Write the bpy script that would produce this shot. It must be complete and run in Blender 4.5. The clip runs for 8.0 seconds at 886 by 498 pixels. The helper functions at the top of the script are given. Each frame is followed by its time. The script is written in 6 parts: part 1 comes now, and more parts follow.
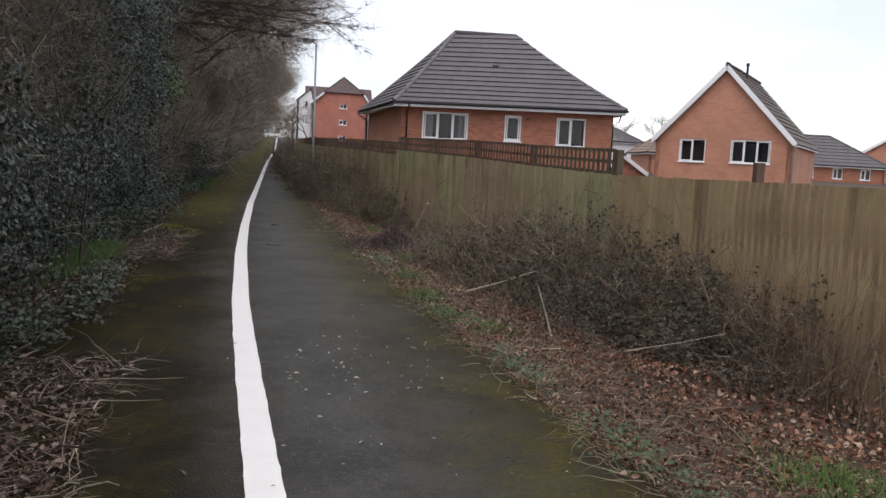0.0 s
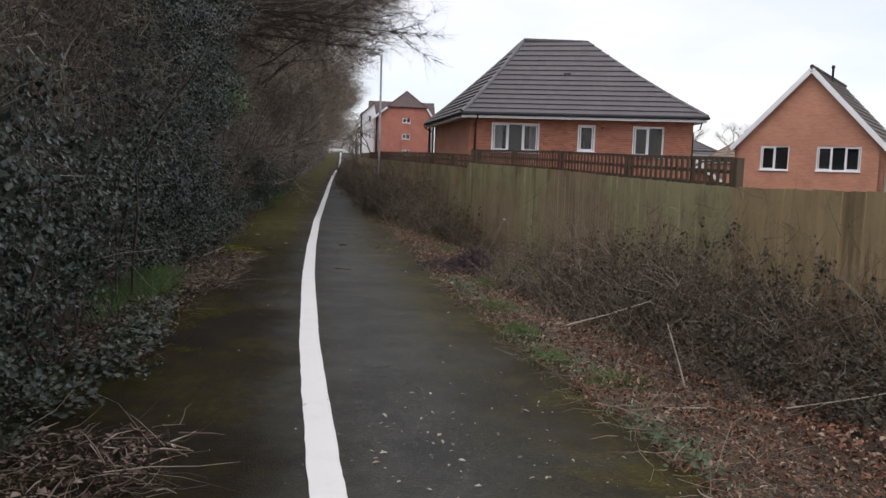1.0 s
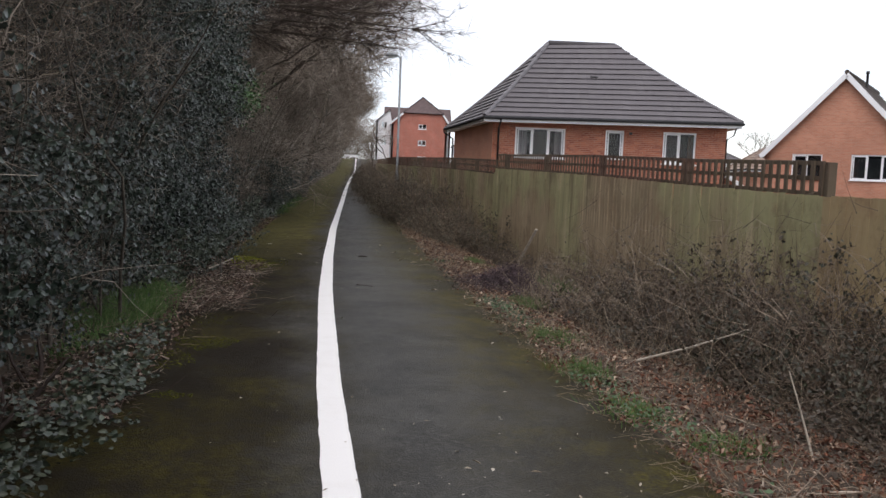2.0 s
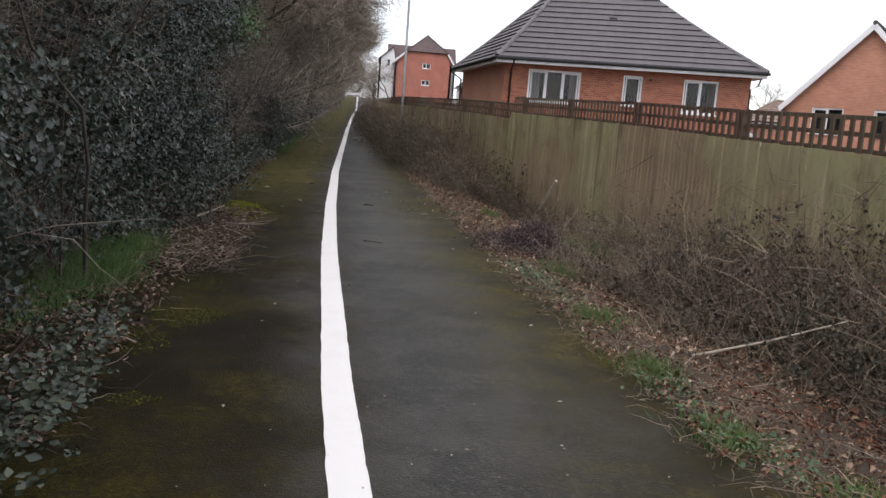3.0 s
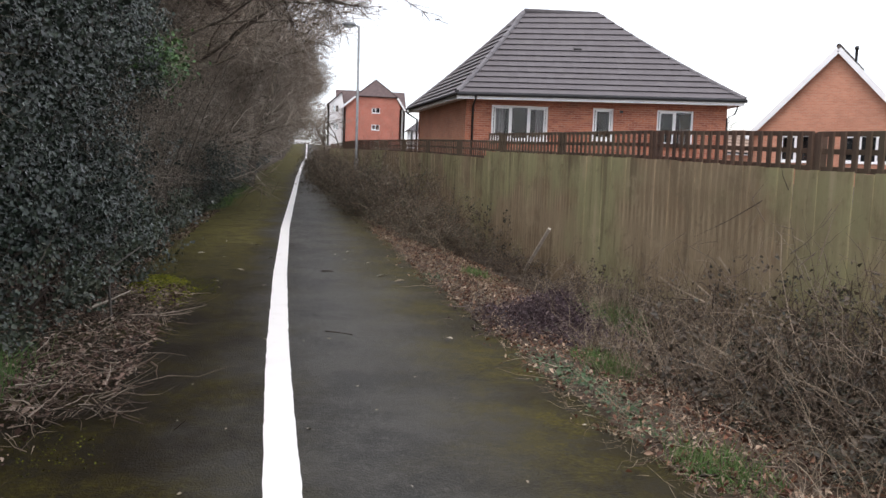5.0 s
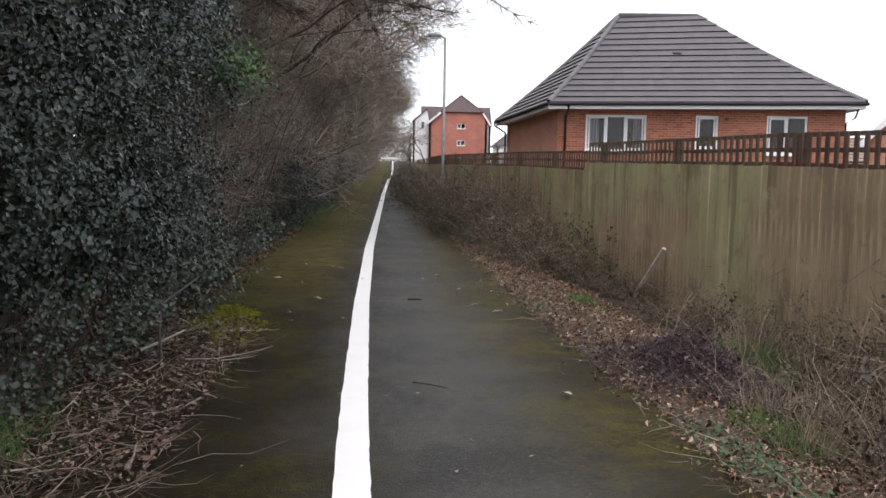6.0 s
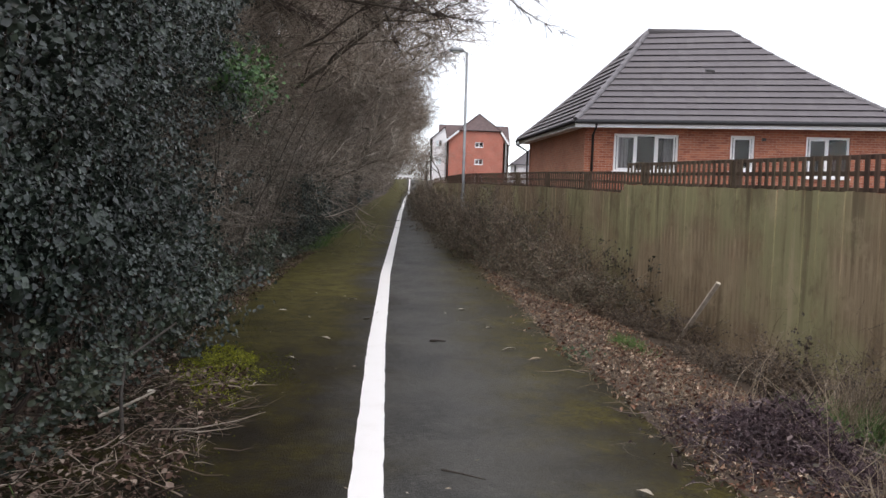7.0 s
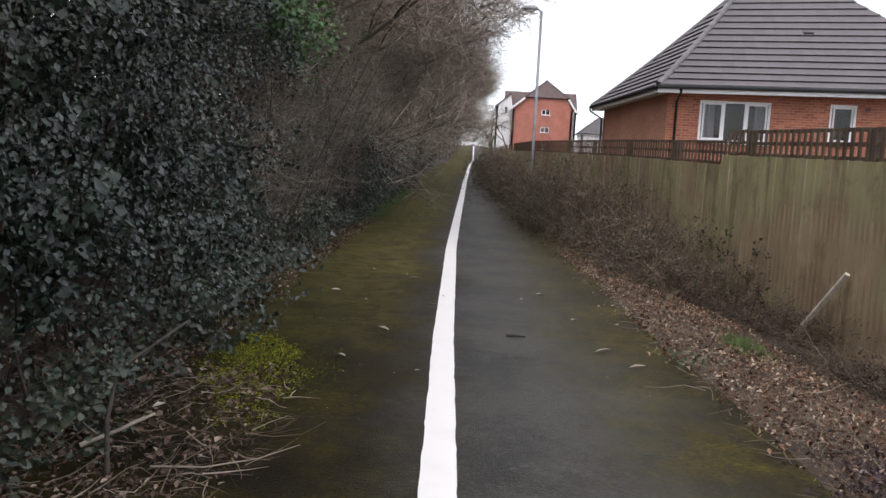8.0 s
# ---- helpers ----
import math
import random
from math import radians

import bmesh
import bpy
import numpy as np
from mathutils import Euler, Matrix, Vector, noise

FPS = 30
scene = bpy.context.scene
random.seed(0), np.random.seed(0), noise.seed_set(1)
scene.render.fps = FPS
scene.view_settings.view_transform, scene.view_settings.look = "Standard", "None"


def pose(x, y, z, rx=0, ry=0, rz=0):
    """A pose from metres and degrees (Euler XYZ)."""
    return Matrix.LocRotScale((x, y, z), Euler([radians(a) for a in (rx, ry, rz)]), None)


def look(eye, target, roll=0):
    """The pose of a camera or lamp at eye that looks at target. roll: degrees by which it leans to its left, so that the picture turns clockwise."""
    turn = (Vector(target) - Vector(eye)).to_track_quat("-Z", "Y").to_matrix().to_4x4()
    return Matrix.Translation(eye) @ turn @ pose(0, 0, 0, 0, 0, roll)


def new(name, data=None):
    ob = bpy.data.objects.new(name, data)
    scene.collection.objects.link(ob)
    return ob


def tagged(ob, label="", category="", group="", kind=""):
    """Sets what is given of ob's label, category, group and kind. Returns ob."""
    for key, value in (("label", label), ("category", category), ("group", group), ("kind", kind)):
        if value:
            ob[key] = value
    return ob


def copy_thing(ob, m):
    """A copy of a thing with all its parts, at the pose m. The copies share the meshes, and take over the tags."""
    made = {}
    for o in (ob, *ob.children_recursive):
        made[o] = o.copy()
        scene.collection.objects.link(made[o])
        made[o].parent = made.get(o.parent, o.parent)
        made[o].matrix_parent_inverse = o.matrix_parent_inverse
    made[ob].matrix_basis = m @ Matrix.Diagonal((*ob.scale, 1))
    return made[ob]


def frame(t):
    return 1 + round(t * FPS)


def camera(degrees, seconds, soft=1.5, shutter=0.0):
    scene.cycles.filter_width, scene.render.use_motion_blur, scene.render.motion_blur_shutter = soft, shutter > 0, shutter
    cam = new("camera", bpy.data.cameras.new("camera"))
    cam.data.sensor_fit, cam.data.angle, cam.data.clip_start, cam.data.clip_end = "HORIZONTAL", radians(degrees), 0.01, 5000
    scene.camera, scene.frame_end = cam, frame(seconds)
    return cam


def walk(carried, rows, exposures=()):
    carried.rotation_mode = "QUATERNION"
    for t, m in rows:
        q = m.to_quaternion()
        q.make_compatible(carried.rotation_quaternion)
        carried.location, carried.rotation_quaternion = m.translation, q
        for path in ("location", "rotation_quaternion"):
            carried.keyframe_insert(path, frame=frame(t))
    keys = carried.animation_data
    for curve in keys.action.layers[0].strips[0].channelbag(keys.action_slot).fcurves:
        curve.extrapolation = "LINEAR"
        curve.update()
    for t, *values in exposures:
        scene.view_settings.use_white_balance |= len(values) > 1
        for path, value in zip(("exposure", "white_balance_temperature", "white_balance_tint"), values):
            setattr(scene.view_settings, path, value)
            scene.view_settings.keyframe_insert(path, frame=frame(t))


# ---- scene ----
cam = camera(56.2, 8.0)
PATH = [
    (0, (0.992, 1.278, 1.515), (1.315, 3.241, 1.31), 3.0),
    (0.5, (1.003, 1.963, 1.488), (1.311, 3.932, 1.323), 1.5),
    (1, (0.851, 2.661, 1.514), (1.024, 4.646, 1.333), 2.1),
    (1.5, (0.85, 3.326, 1.463), (1.238, 5.276, 1.244), 3.4),
    (2, (0.694, 4.098, 1.474), (0.834, 6.086, 1.309), 2.5),
    (2.2, (0.672, 4.341, 1.499), (0.828, 6.323, 1.28), 2.8),
    (3.3, (0.494, 5.836, 1.482), (0.669, 7.805, 1.18), 5.5),
    (3.5, (0.523, 6.111, 1.443), (0.75, 8.083, 1.201), 6.3),
    (4, (0.398, 6.8, 1.438), (0.515, 8.787, 1.244), 2.8),
    (4.5, (0.345, 7.402, 1.387), (0.599, 9.372, 1.152), 5.3),
    (4.7, (0.384, 7.685, 1.461), (0.647, 9.657, 1.259), 3.3),
    (5.8, (0.415, 9.25, 1.456), (0.652, 11.227, 1.27), 0.9),
    (6, (0.376, 9.505, 1.434), (0.426, 11.498, 1.27), 1.2),
    (6.5, (0.247, 10.095, 1.49), (0.333, 12.087, 1.338), 3.5),
    (7, (0.271, 10.814, 1.485), (0.283, 12.81, 1.364), 1.9),
    (7.5, (0.112, 11.474, 1.479), (0.166, 13.464, 1.288), 1.7),
    (8, (0.092, 12.199, 1.47), (-0.038, 14.184, 1.265), 3.2),
]
walk(cam, [(t, look(e, g, r)) for t, e, g, r in PATH], exposures=((0, -0.16, 6600, 14), (0.5, -0.26, 6600, 14), (1, -0.28, 6600, 14), (1.5, -0.12, 6600, 14), (2, -0.03, 6600, 14), (3.5, 0.17, 6600, 14), (4.5, 0.36, 6600, 14), (6, 0.28, 6600, 14), (6.5, 0.36, 6600, 14), (7, 0.31, 6600, 14), (8, 0.29, 6600, 14)))

# ---- world and light: an overcast sky with a weak, wide sun ----
def make_world():
    w = bpy.data.worlds.new("overcast")
    scene.world = w
    w.use_nodes = True
    nt = w.node_tree
    nt.nodes.clear()
    out = nt.nodes.new("ShaderNodeOutputWorld")
    bg_sky, bg_cloud = nt.nodes.new("ShaderNodeBackground"), nt.nodes.new("ShaderNodeBackground")
    sky = nt.nodes.new("ShaderNodeTexSky")
    sky.sky_type, sky.sun_disc = "NISHITA", False
    sky.sun_elevation, sky.sun_rotation = radians(59), radians(200)
    bg_sky.inputs[1].default_value = 0.06
    co = nt.nodes.new("ShaderNodeTexCoord")
    mp = nt.nodes.new("ShaderNodeMapping")
    mp.inputs["Scale"].default_value = (1.0, 1.0, 3.2)
    no = nt.nodes.new("ShaderNodeTexNoise")
    no.inputs["Scale"].default_value, no.inputs["Detail"].default_value = 2.3, 6
    rp = nt.nodes.new("ShaderNodeValToRGB")
    rp.color_ramp.elements[0].position, rp.color_ramp.elements[0].color = 0.36, (0.76, 0.81, 0.88, 1)
    rp.color_ramp.elements[1].position, rp.color_ramp.elements[1].color = 0.60, (1.0, 0.99, 0.99, 1)
    bg_cloud.inputs[1].default_value = 1.04
    add = nt.nodes.new("ShaderNodeAddShader")
    L = nt.links.new
    L(co.outputs["Generated"], mp.inputs[0]); L(mp.outputs[0], no.inputs["Vector"]); L(no.outputs[0], rp.inputs[0])
    L(rp.outputs[0], bg_cloud.inputs[0]); L(sky.outputs[0], bg_sky.inputs[0])
    L(bg_sky.outputs[0], add.inputs[0]); L(bg_cloud.outputs[0], add.inputs[1]); L(add.outputs[0], out.inputs[0])
    lamp = bpy.data.lights.new("sun", "SUN")
    lamp.energy, lamp.angle, lamp.color = 1.3, radians(35), (1.0, 0.935, 0.895)
    ob = new("sun", lamp)
    ob.matrix_world = look((-5, -4, 25), (0, 10, 0))


make_world()


# ---- materials ----
def nodes_of(m):
    m.use_nodes = True
    nt = m.node_tree
    return nt, nt.nodes["Principled BSDF"]


def mix_rgb(nt, fac, a, b):
    n = nt.nodes.new("ShaderNodeMix")
    n.data_type = "RGBA"
    for sock, val in ((n.inputs[0], fac), (n.inputs[6], a), (n.inputs[7], b)):
        if hasattr(val, "links"):
            nt.links.new(val, sock)
        else:
            sock.default_value = val if isinstance(val, (int, float)) else (*val, 1)[:4]
    return n.outputs[2]


def noise_out(nt, scale, detail=4, rough=0.6, coord="Object", stretch=(1, 1, 1)):
    tc, mp, n = nt.nodes.new("ShaderNodeTexCoord"), nt.nodes.new("ShaderNodeMapping"), nt.nodes.new("ShaderNodeTexNoise")
    mp.inputs["Scale"].default_value = stretch
    n.inputs["Scale"].default_value, n.inputs["Detail"].default_value, n.inputs["Roughness"].default_value = scale, detail, rough
    nt.links.new(tc.outputs[coord], mp.inputs[0])
    nt.links.new(mp.outputs[0], n.inputs["Vector"])
    return n.outputs[0]


def ramp(nt, val, lo, hi):
    n = nt.nodes.new("ShaderNodeMapRange")
    n.interpolation_type = "SMOOTHSTEP"
    n.inputs[1].default_value, n.inputs[2].default_value = lo, hi
    nt.links.new(val, n.inputs[0])
    return n.outputs[0]


def math_node(nt, op, a, b):
    n = nt.nodes.new("ShaderNodeMath")
    n.operation = op
    for sock, val in zip(n.inputs, (a, b)):
        if hasattr(val, "links"):
            nt.links.new(val, sock)
        else:
            sock.default_value = val
    return n.outputs[0]


def bump(nt, bsdf, height, strength, dist):
    b = nt.nodes.new("ShaderNodeBump")
    b.inputs["Strength"].default_value, b.inputs["Distance"].default_value = strength, dist
    nt.links.new(height, b.inputs["Height"])
    nt.links.new(b.outputs[0], bsdf.inputs["Normal"])


def plain(name, a, b, scale=6.0, rough=0.7, metal=0.0, relief=0.15, fine=60.0, stretch=(1, 1, 1)):
    """Two tones mixed by coarse and fine noise, with fine relief."""
    m = bpy.data.materials.new(name)
    nt, bsdf = nodes_of(m)
    coarse, grain = noise_out(nt, scale, 5, 0.6, stretch=stretch), noise_out(nt, fine, 3, 0.6, stretch=stretch)
    f = ramp(nt, math_node(nt, "ADD", math_node(nt, "MULTIPLY", coarse, 0.65), math_node(nt, "MULTIPLY", grain, 0.35)), 0.35, 0.65)
    nt.links.new(mix_rgb(nt, f, a, b), bsdf.inputs["Base Color"])
    bsdf.inputs["Roughness"].default_value, bsdf.inputs["Metallic"].default_value = rough, metal
    bump(nt, bsdf, grain, relief, 0.01)
    return m


def islands(name, colours, rough=0.6, spec=0.5, thin=0.0):
    """Pieces of one mesh, each with its own tone out of a row of colours."""
    m = bpy.data.materials.new(name)
    nt, bsdf = nodes_of(m)
    g, r = nt.nodes.new("ShaderNodeNewGeometry"), nt.nodes.new("ShaderNodeValToRGB")
    r.color_ramp.interpolation = "LINEAR"
    els = r.color_ramp.elements
    while len(els) < len(colours):
        els.new(0.5)
    for i, (e, c) in enumerate(zip(els, colours)):
        e.position, e.color = i / (len(colours) - 1), (*c, 1)
    nt.links.new(g.outputs["Random Per Island"], r.inputs[0])
    patch = ramp(nt, noise_out(nt, 0.9, 3), 0.3, 0.7)
    dark = mix_rgb(nt, 0.35, r.outputs[0], (0.02, 0.02, 0.015))
    nt.links.new(mix_rgb(nt, patch, dark, r.outputs[0]), bsdf.inputs["Base Color"])
    bsdf.inputs["Roughness"].default_value, bsdf.inputs["Specular IOR Level"].default_value = rough, spec
    return m


def brick_mat(name, a, b, mortar):
    m = bpy.data.materials.new(name)
    nt, bsdf = nodes_of(m)
    uv = nt.nodes.new("ShaderNodeUVMap")
    br = nt.nodes.new("ShaderNodeTexBrick")
    br.inputs["Color1"].default_value, br.inputs["Color2"].default_value, br.inputs["Mortar"].default_value = (*a, 1), (*b, 1), (*mortar, 1)
    br.inputs["Scale"].default_value, br.inputs["Mortar Size"].default_value = 1.0, 0.006
    br.inputs["Brick Width"].default_value, br.inputs["Row Height"].default_value, br.inputs["Bias"].default_value = 0.225, 0.075, -0.1
    nt.links.new(uv.outputs[0], br.inputs["Vector"])
    stain = ramp(nt, noise_out(nt, 0.8, 5), 0.35, 0.7)
    dark = mix_rgb(nt, 0.22, br.outputs[0], (0.10, 0.04, 0.03))
    nt.links.new(mix_rgb(nt, stain, br.outputs[0], dark), bsdf.inputs["Base Color"])
    bsdf.inputs["Roughness"].default_value = 0.88
    bump(nt, bsdf, math_node(nt, "SUBTRACT", 1.0, br.outputs[1]), 0.5, 0.006)
    return m


def tile_mat(name, a, b):
    m = bpy.data.materials.new(name)
    nt, bsdf = nodes_of(m)
    uv = nt.nodes.new("ShaderNodeUVMap")
    br = nt.nodes.new("ShaderNodeTexBrick")
    br.inputs["Color1"].default_value, br.inputs["Color2"].default_value = (*a, 1), (*b, 1)
    br.inputs["Mortar"].default_value = (a[0] * 0.85, a[1] * 0.85, a[2] * 0.85, 1)
    br.inputs["Scale"].default_value, br.inputs["Mortar Size"].default_value = 1.0, 0.006
    br.inputs["Brick Width"].default_value, br.inputs["Row Height"].default_value = 0.33, 1.0
    nt.links.new(uv.outputs[0], br.inputs["Vector"])
    lichen = ramp(nt, noise_out(nt, 1.7, 6, 0.7), 0.5, 0.8)
    nt.links.new(mix_rgb(nt, math_node(nt, "MULTIPLY", lichen, 0.45), br.outputs[0], (0.16, 0.15, 0.13)), bsdf.inputs["Base Color"])
    bsdf.inputs["Roughness"].default_value = 0.8
    bump(nt, bsdf, noise_out(nt, 45, 3), 0.3, 0.01)
    return m


def asphalt_mat():
    """Worn dark asphalt; moss and dirt spread in from both edges. UV: metres across from the centre, metres along."""
    m = bpy.data.materials.new("asphalt")
    nt, bsdf = nodes_of(m)
    uv, sep = nt.nodes.new("ShaderNodeUVMap"), nt.nodes.new("ShaderNodeSeparateXYZ")
    nt.links.new(uv.outputs[0], sep.inputs[0])
    across = sep.outputs[0]
    grain, patches = noise_out(nt, 120, 3, 0.7), noise_out(nt, 0.9, 6, 0.7)
    chips = noise_out(nt, 27, 5, 0.78)
    vor = nt.nodes.new("ShaderNodeTexVoronoi")
    vor.inputs["Scale"].default_value = 85
    tc = nt.nodes.new("ShaderNodeTexCoord")
    nt.links.new(tc.outputs["Object"], vor.inputs["Vector"])
    base = mix_rgb(nt, ramp(nt, patches, 0.40, 0.60), (0.0120, 0.0112, 0.0080), (0.042, 0.0400, 0.0325))
    base = mix_rgb(nt, math_node(nt, "MULTIPLY", ramp(nt, chips, 0.55, 0.66), 0.75), base, (0.096, 0.093, 0.078))
    base = mix_rgb(nt, math_node(nt, "MULTIPLY", ramp(nt, grain, 0.53, 0.68), 0.75), base, (0.116, 0.112, 0.095))
    base = mix_rgb(nt, math_node(nt, "MULTIPLY", ramp(nt, chips, 0.46, 0.34), 0.6), base, (0.018, 0.017, 0.015))
    wob = noise_out(nt, 0.7, 5, 0.7)
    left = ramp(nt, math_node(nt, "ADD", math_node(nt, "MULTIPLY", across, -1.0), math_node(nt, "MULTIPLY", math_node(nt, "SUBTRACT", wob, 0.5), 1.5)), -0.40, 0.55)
    right = ramp(nt, math_node(nt, "ADD", across, math_node(nt, "MULTIPLY", math_node(nt, "SUBTRACT", wob, 0.5), 1.2)), 0.45, 1.75)
    dirt = math_node(nt, "MAXIMUM", left, right)
    broken = ramp(nt, math_node(nt, "ADD", math_node(nt, "MULTIPLY", noise_out(nt, 5.0, 5, 0.75), 0.6), math_node(nt, "MULTIPLY", chips, 0.4)), 0.36, 0.58)
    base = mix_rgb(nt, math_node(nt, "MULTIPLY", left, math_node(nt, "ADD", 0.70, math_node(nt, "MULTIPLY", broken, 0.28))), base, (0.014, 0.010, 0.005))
    base = mix_rgb(nt, math_node(nt, "MULTIPLY", right, math_node(nt, "ADD", 0.20, math_node(nt, "MULTIPLY", broken, 0.7))), base, (0.036, 0.029, 0.012))
    gloss = math_node(nt, "SUBTRACT", 0.42, math_node(nt, "MULTIPLY", dirt, 0.36))
    nt.links.new(gloss, bsdf.inputs["Specular IOR Level"])
    mossy = math_node(nt, "MULTIPLY", math_node(nt, "MAXIMUM", math_node(nt, "MULTIPLY", left, 0.5), right), ramp(nt, noise_out(nt, 0.8, 7, 0.75), 0.40, 0.62))
    green = mix_rgb(nt, ramp(nt, noise_out(nt, 40, 3), 0.4, 0.65), (0.056, 0.045, 0.008), (0.115, 0.100, 0.016))
    base = mix_rgb(nt, math_node(nt, "MULTIPLY", math_node(nt, "MULTIPLY", mossy, broken), 0.8), base, green)
    # an older stretch with a dry film of pale moss over the hedge-side lane
    film = math_node(nt, "MULTIPLY", ramp(nt, math_node(nt, "ADD", sep.outputs[1], math_node(nt, "MULTIPLY", wob, 8.0)), 20.0, 29.0), ramp(nt, math_node(nt, "ADD", math_node(nt, "MULTIPLY", across, -1.0), math_node(nt, "MULTIPLY", math_node(nt, "SUBTRACT", wob, 0.5), 1.2)), 0.05, 0.7))
    base = mix_rgb(nt, math_node(nt, "MULTIPLY", film, math_node(nt, "ADD", 0.06, math_node(nt, "MULTIPLY", broken, 0.62))), base, (0.150, 0.134, 0.042))
    nt.links.new(base, bsdf.inputs["Base Color"])
    bsdf.inputs["Roughness"].default_value = 0.62
    bump(nt, bsdf, math_node(nt, "ADD", grain, math_node(nt, "MULTIPLY", vor.outputs[0], 0.8)), 0.55, 0.012)
    return m


def paint_line_mat():
    m = bpy.data.materials.new("line_paint")
    nt, bsdf = nodes_of(m)
    wear, grime = ramp(nt, noise_out(nt, 55, 5, 0.75), 0.69, 0.74), ramp(nt, noise_out(nt, 3.0, 6, 0.7), 0.45, 0.8)
    col = mix_rgb(nt, math_node(nt, "MULTIPLY", grime, 0.22), (0.86, 0.85, 0.82), (0.60, 0.56, 0.48))
    nt.links.new(mix_rgb(nt, wear, col, (0.16, 0.14, 0.11)), bsdf.inputs["Base Color"])
    bsdf.inputs["Roughness"].default_value = 0.6
    bump(nt, bsdf, noise_out(nt, 110, 3), 0.4, 0.006)
    return m


def board_mat(name, a, b, algae):
    """Weathered boards: streaks down the grain, algae stains, each board a little different."""
    m = bpy.data.materials.new(name)
    nt, bsdf = nodes_of(m)
    oi = nt.nodes.new("ShaderNodeObjectInfo")
    streak = ramp(nt, noise_out(nt, 3.0, 6, 0.7, "Object", (5, 5, 0.32)), 0.33, 0.68)
    col = mix_rgb(nt, streak, a, b)
    tc, mp, n = nt.nodes.new("ShaderNodeTexCoord"), nt.nodes.new("ShaderNodeVectorMath"), nt.nodes.new("ShaderNodeTexNoise")
    geo = nt.nodes.new("ShaderNodeNewGeometry")
    n.inputs["Scale"].default_value, n.inputs["Detail"].default_value = 0.45, 7
    nt.links.new(geo.outputs["Position"], n.inputs["Vector"])
    col = mix_rgb(nt, math_node(nt, "MULTIPLY", ramp(nt, n.outputs[0], 0.42, 0.58), 0.85), col, algae)
    col = mix_rgb(nt, math_node(nt, "MULTIPLY", oi.outputs["Random"], 0.22), col, (a[0] * 0.55, a[1] * 0.55, a[2] * 0.55))
    n2 = nt.nodes.new("ShaderNodeTexNoise")
    n2.inputs["Scale"].default_value, n2.inputs["Detail"].default_value = 7.0, 4
    nt.links.new(geo.outputs["Position"], n2.inputs["Vector"])
    col = mix_rgb(nt, math_node(nt, "MULTIPLY", ramp(nt, n2.outputs[0], 0.60, 0.74), 0.30), col, (0.09, 0.072, 0.042))
    n3 = nt.nodes.new("ShaderNodeTexNoise")
    n3.inputs["Scale"].default_value, n3.inputs["Detail"].default_value = 1.0, 5
    st = nt.nodes.new("ShaderNodeVectorMath")
    st.operation = "MULTIPLY"
    st.inputs[1].default_value = (4.0, 4.0, 0.35)
    nt.links.new(geo.outputs["Position"], st.inputs[0])
    nt.links.new(st.outputs[0], n3.inputs["Vector"])
    col = mix_rgb(nt, math_node(nt, "MULTIPLY", ramp(nt, n3.outputs[0], 0.57, 0.70), 0.65), col, (a[0] * 0.42, a[1] * 0.42, a[2] * 0.40))
    col = mix_rgb(nt, math_node(nt, "MULTIPLY", ramp(nt, n3.outputs[0], 0.42, 0.30), 0.45), col, (b[0] * 1.30, b[1] * 1.30, b[2] * 1.4))
    n4 = nt.nodes.new("ShaderNodeTexNoise")
    n4.inputs["Scale"].default_value, n4.inputs["Detail"].default_value, n4.inputs["Roughness"].default_value = 1.3, 8, 0.75
    nt.links.new(geo.outputs["Position"], n4.inputs["Vector"])
    col = mix_rgb(nt, math_node(nt, "MULTIPLY", ramp(nt, n4.outputs[0], 0.52, 0.68), 0.40), col, (a[0] * 1.05, a[1] * 0.86, a[2] * 0.84))
    col = mix_rgb(nt, math_node(nt, "MULTIPLY", ramp(nt, n4.outputs[0], 0.46, 0.34), 0.40), col, (b[0] * 1.15, b[1] * 1.18, b[2] * 1.2))
    # broad damp smears that run down over several boards
    n5 = nt.nodes.new("ShaderNodeTexNoise")
    n5.inputs["Scale"].default_value, n5.inputs["Detail"].default_value, n5.inputs["Roughness"].default_value = 1.0, 7, 0.7
    st2 = nt.nodes.new("ShaderNodeVectorMath")
    st2.operation = "MULTIPLY"
    st2.inputs[1].default_value = (1.3, 1.3, 0.8)
    nt.links.new(geo.outputs["Position"], st2.inputs[0])
    nt.links.new(st2.outputs[0], n5.inputs["Vector"])
    col = mix_rgb(nt, math_node(nt, "MULTIPLY", ramp(nt, n5.outputs[0], 0.50, 0.68), 0.55), col, (a[0] * 0.48, a[1] * 0.46, a[2] * 0.44))
    nt.links.new(col, bsdf.inputs["Base Color"])
    bsdf.inputs["Roughness"].default_value = 0.85
    bump(nt, bsdf, noise_out(nt, 14, 4, 0.7, "Object", (8, 8, 0.4)), 0.4, 0.006)
    return m


def glass_mat():
    m = bpy.data.materials.new("window_glass")
    nt, bsdf = nodes_of(m)
    bsdf.inputs["Base Color"].default_value = (0.62, 0.67, 0.70, 1)
    bsdf.inputs["Roughness"].default_value, bsdf.inputs["Transmission Weight"].default_value, bsdf.inputs["IOR"].default_value = 0.02, 1.0, 1.36
    return m


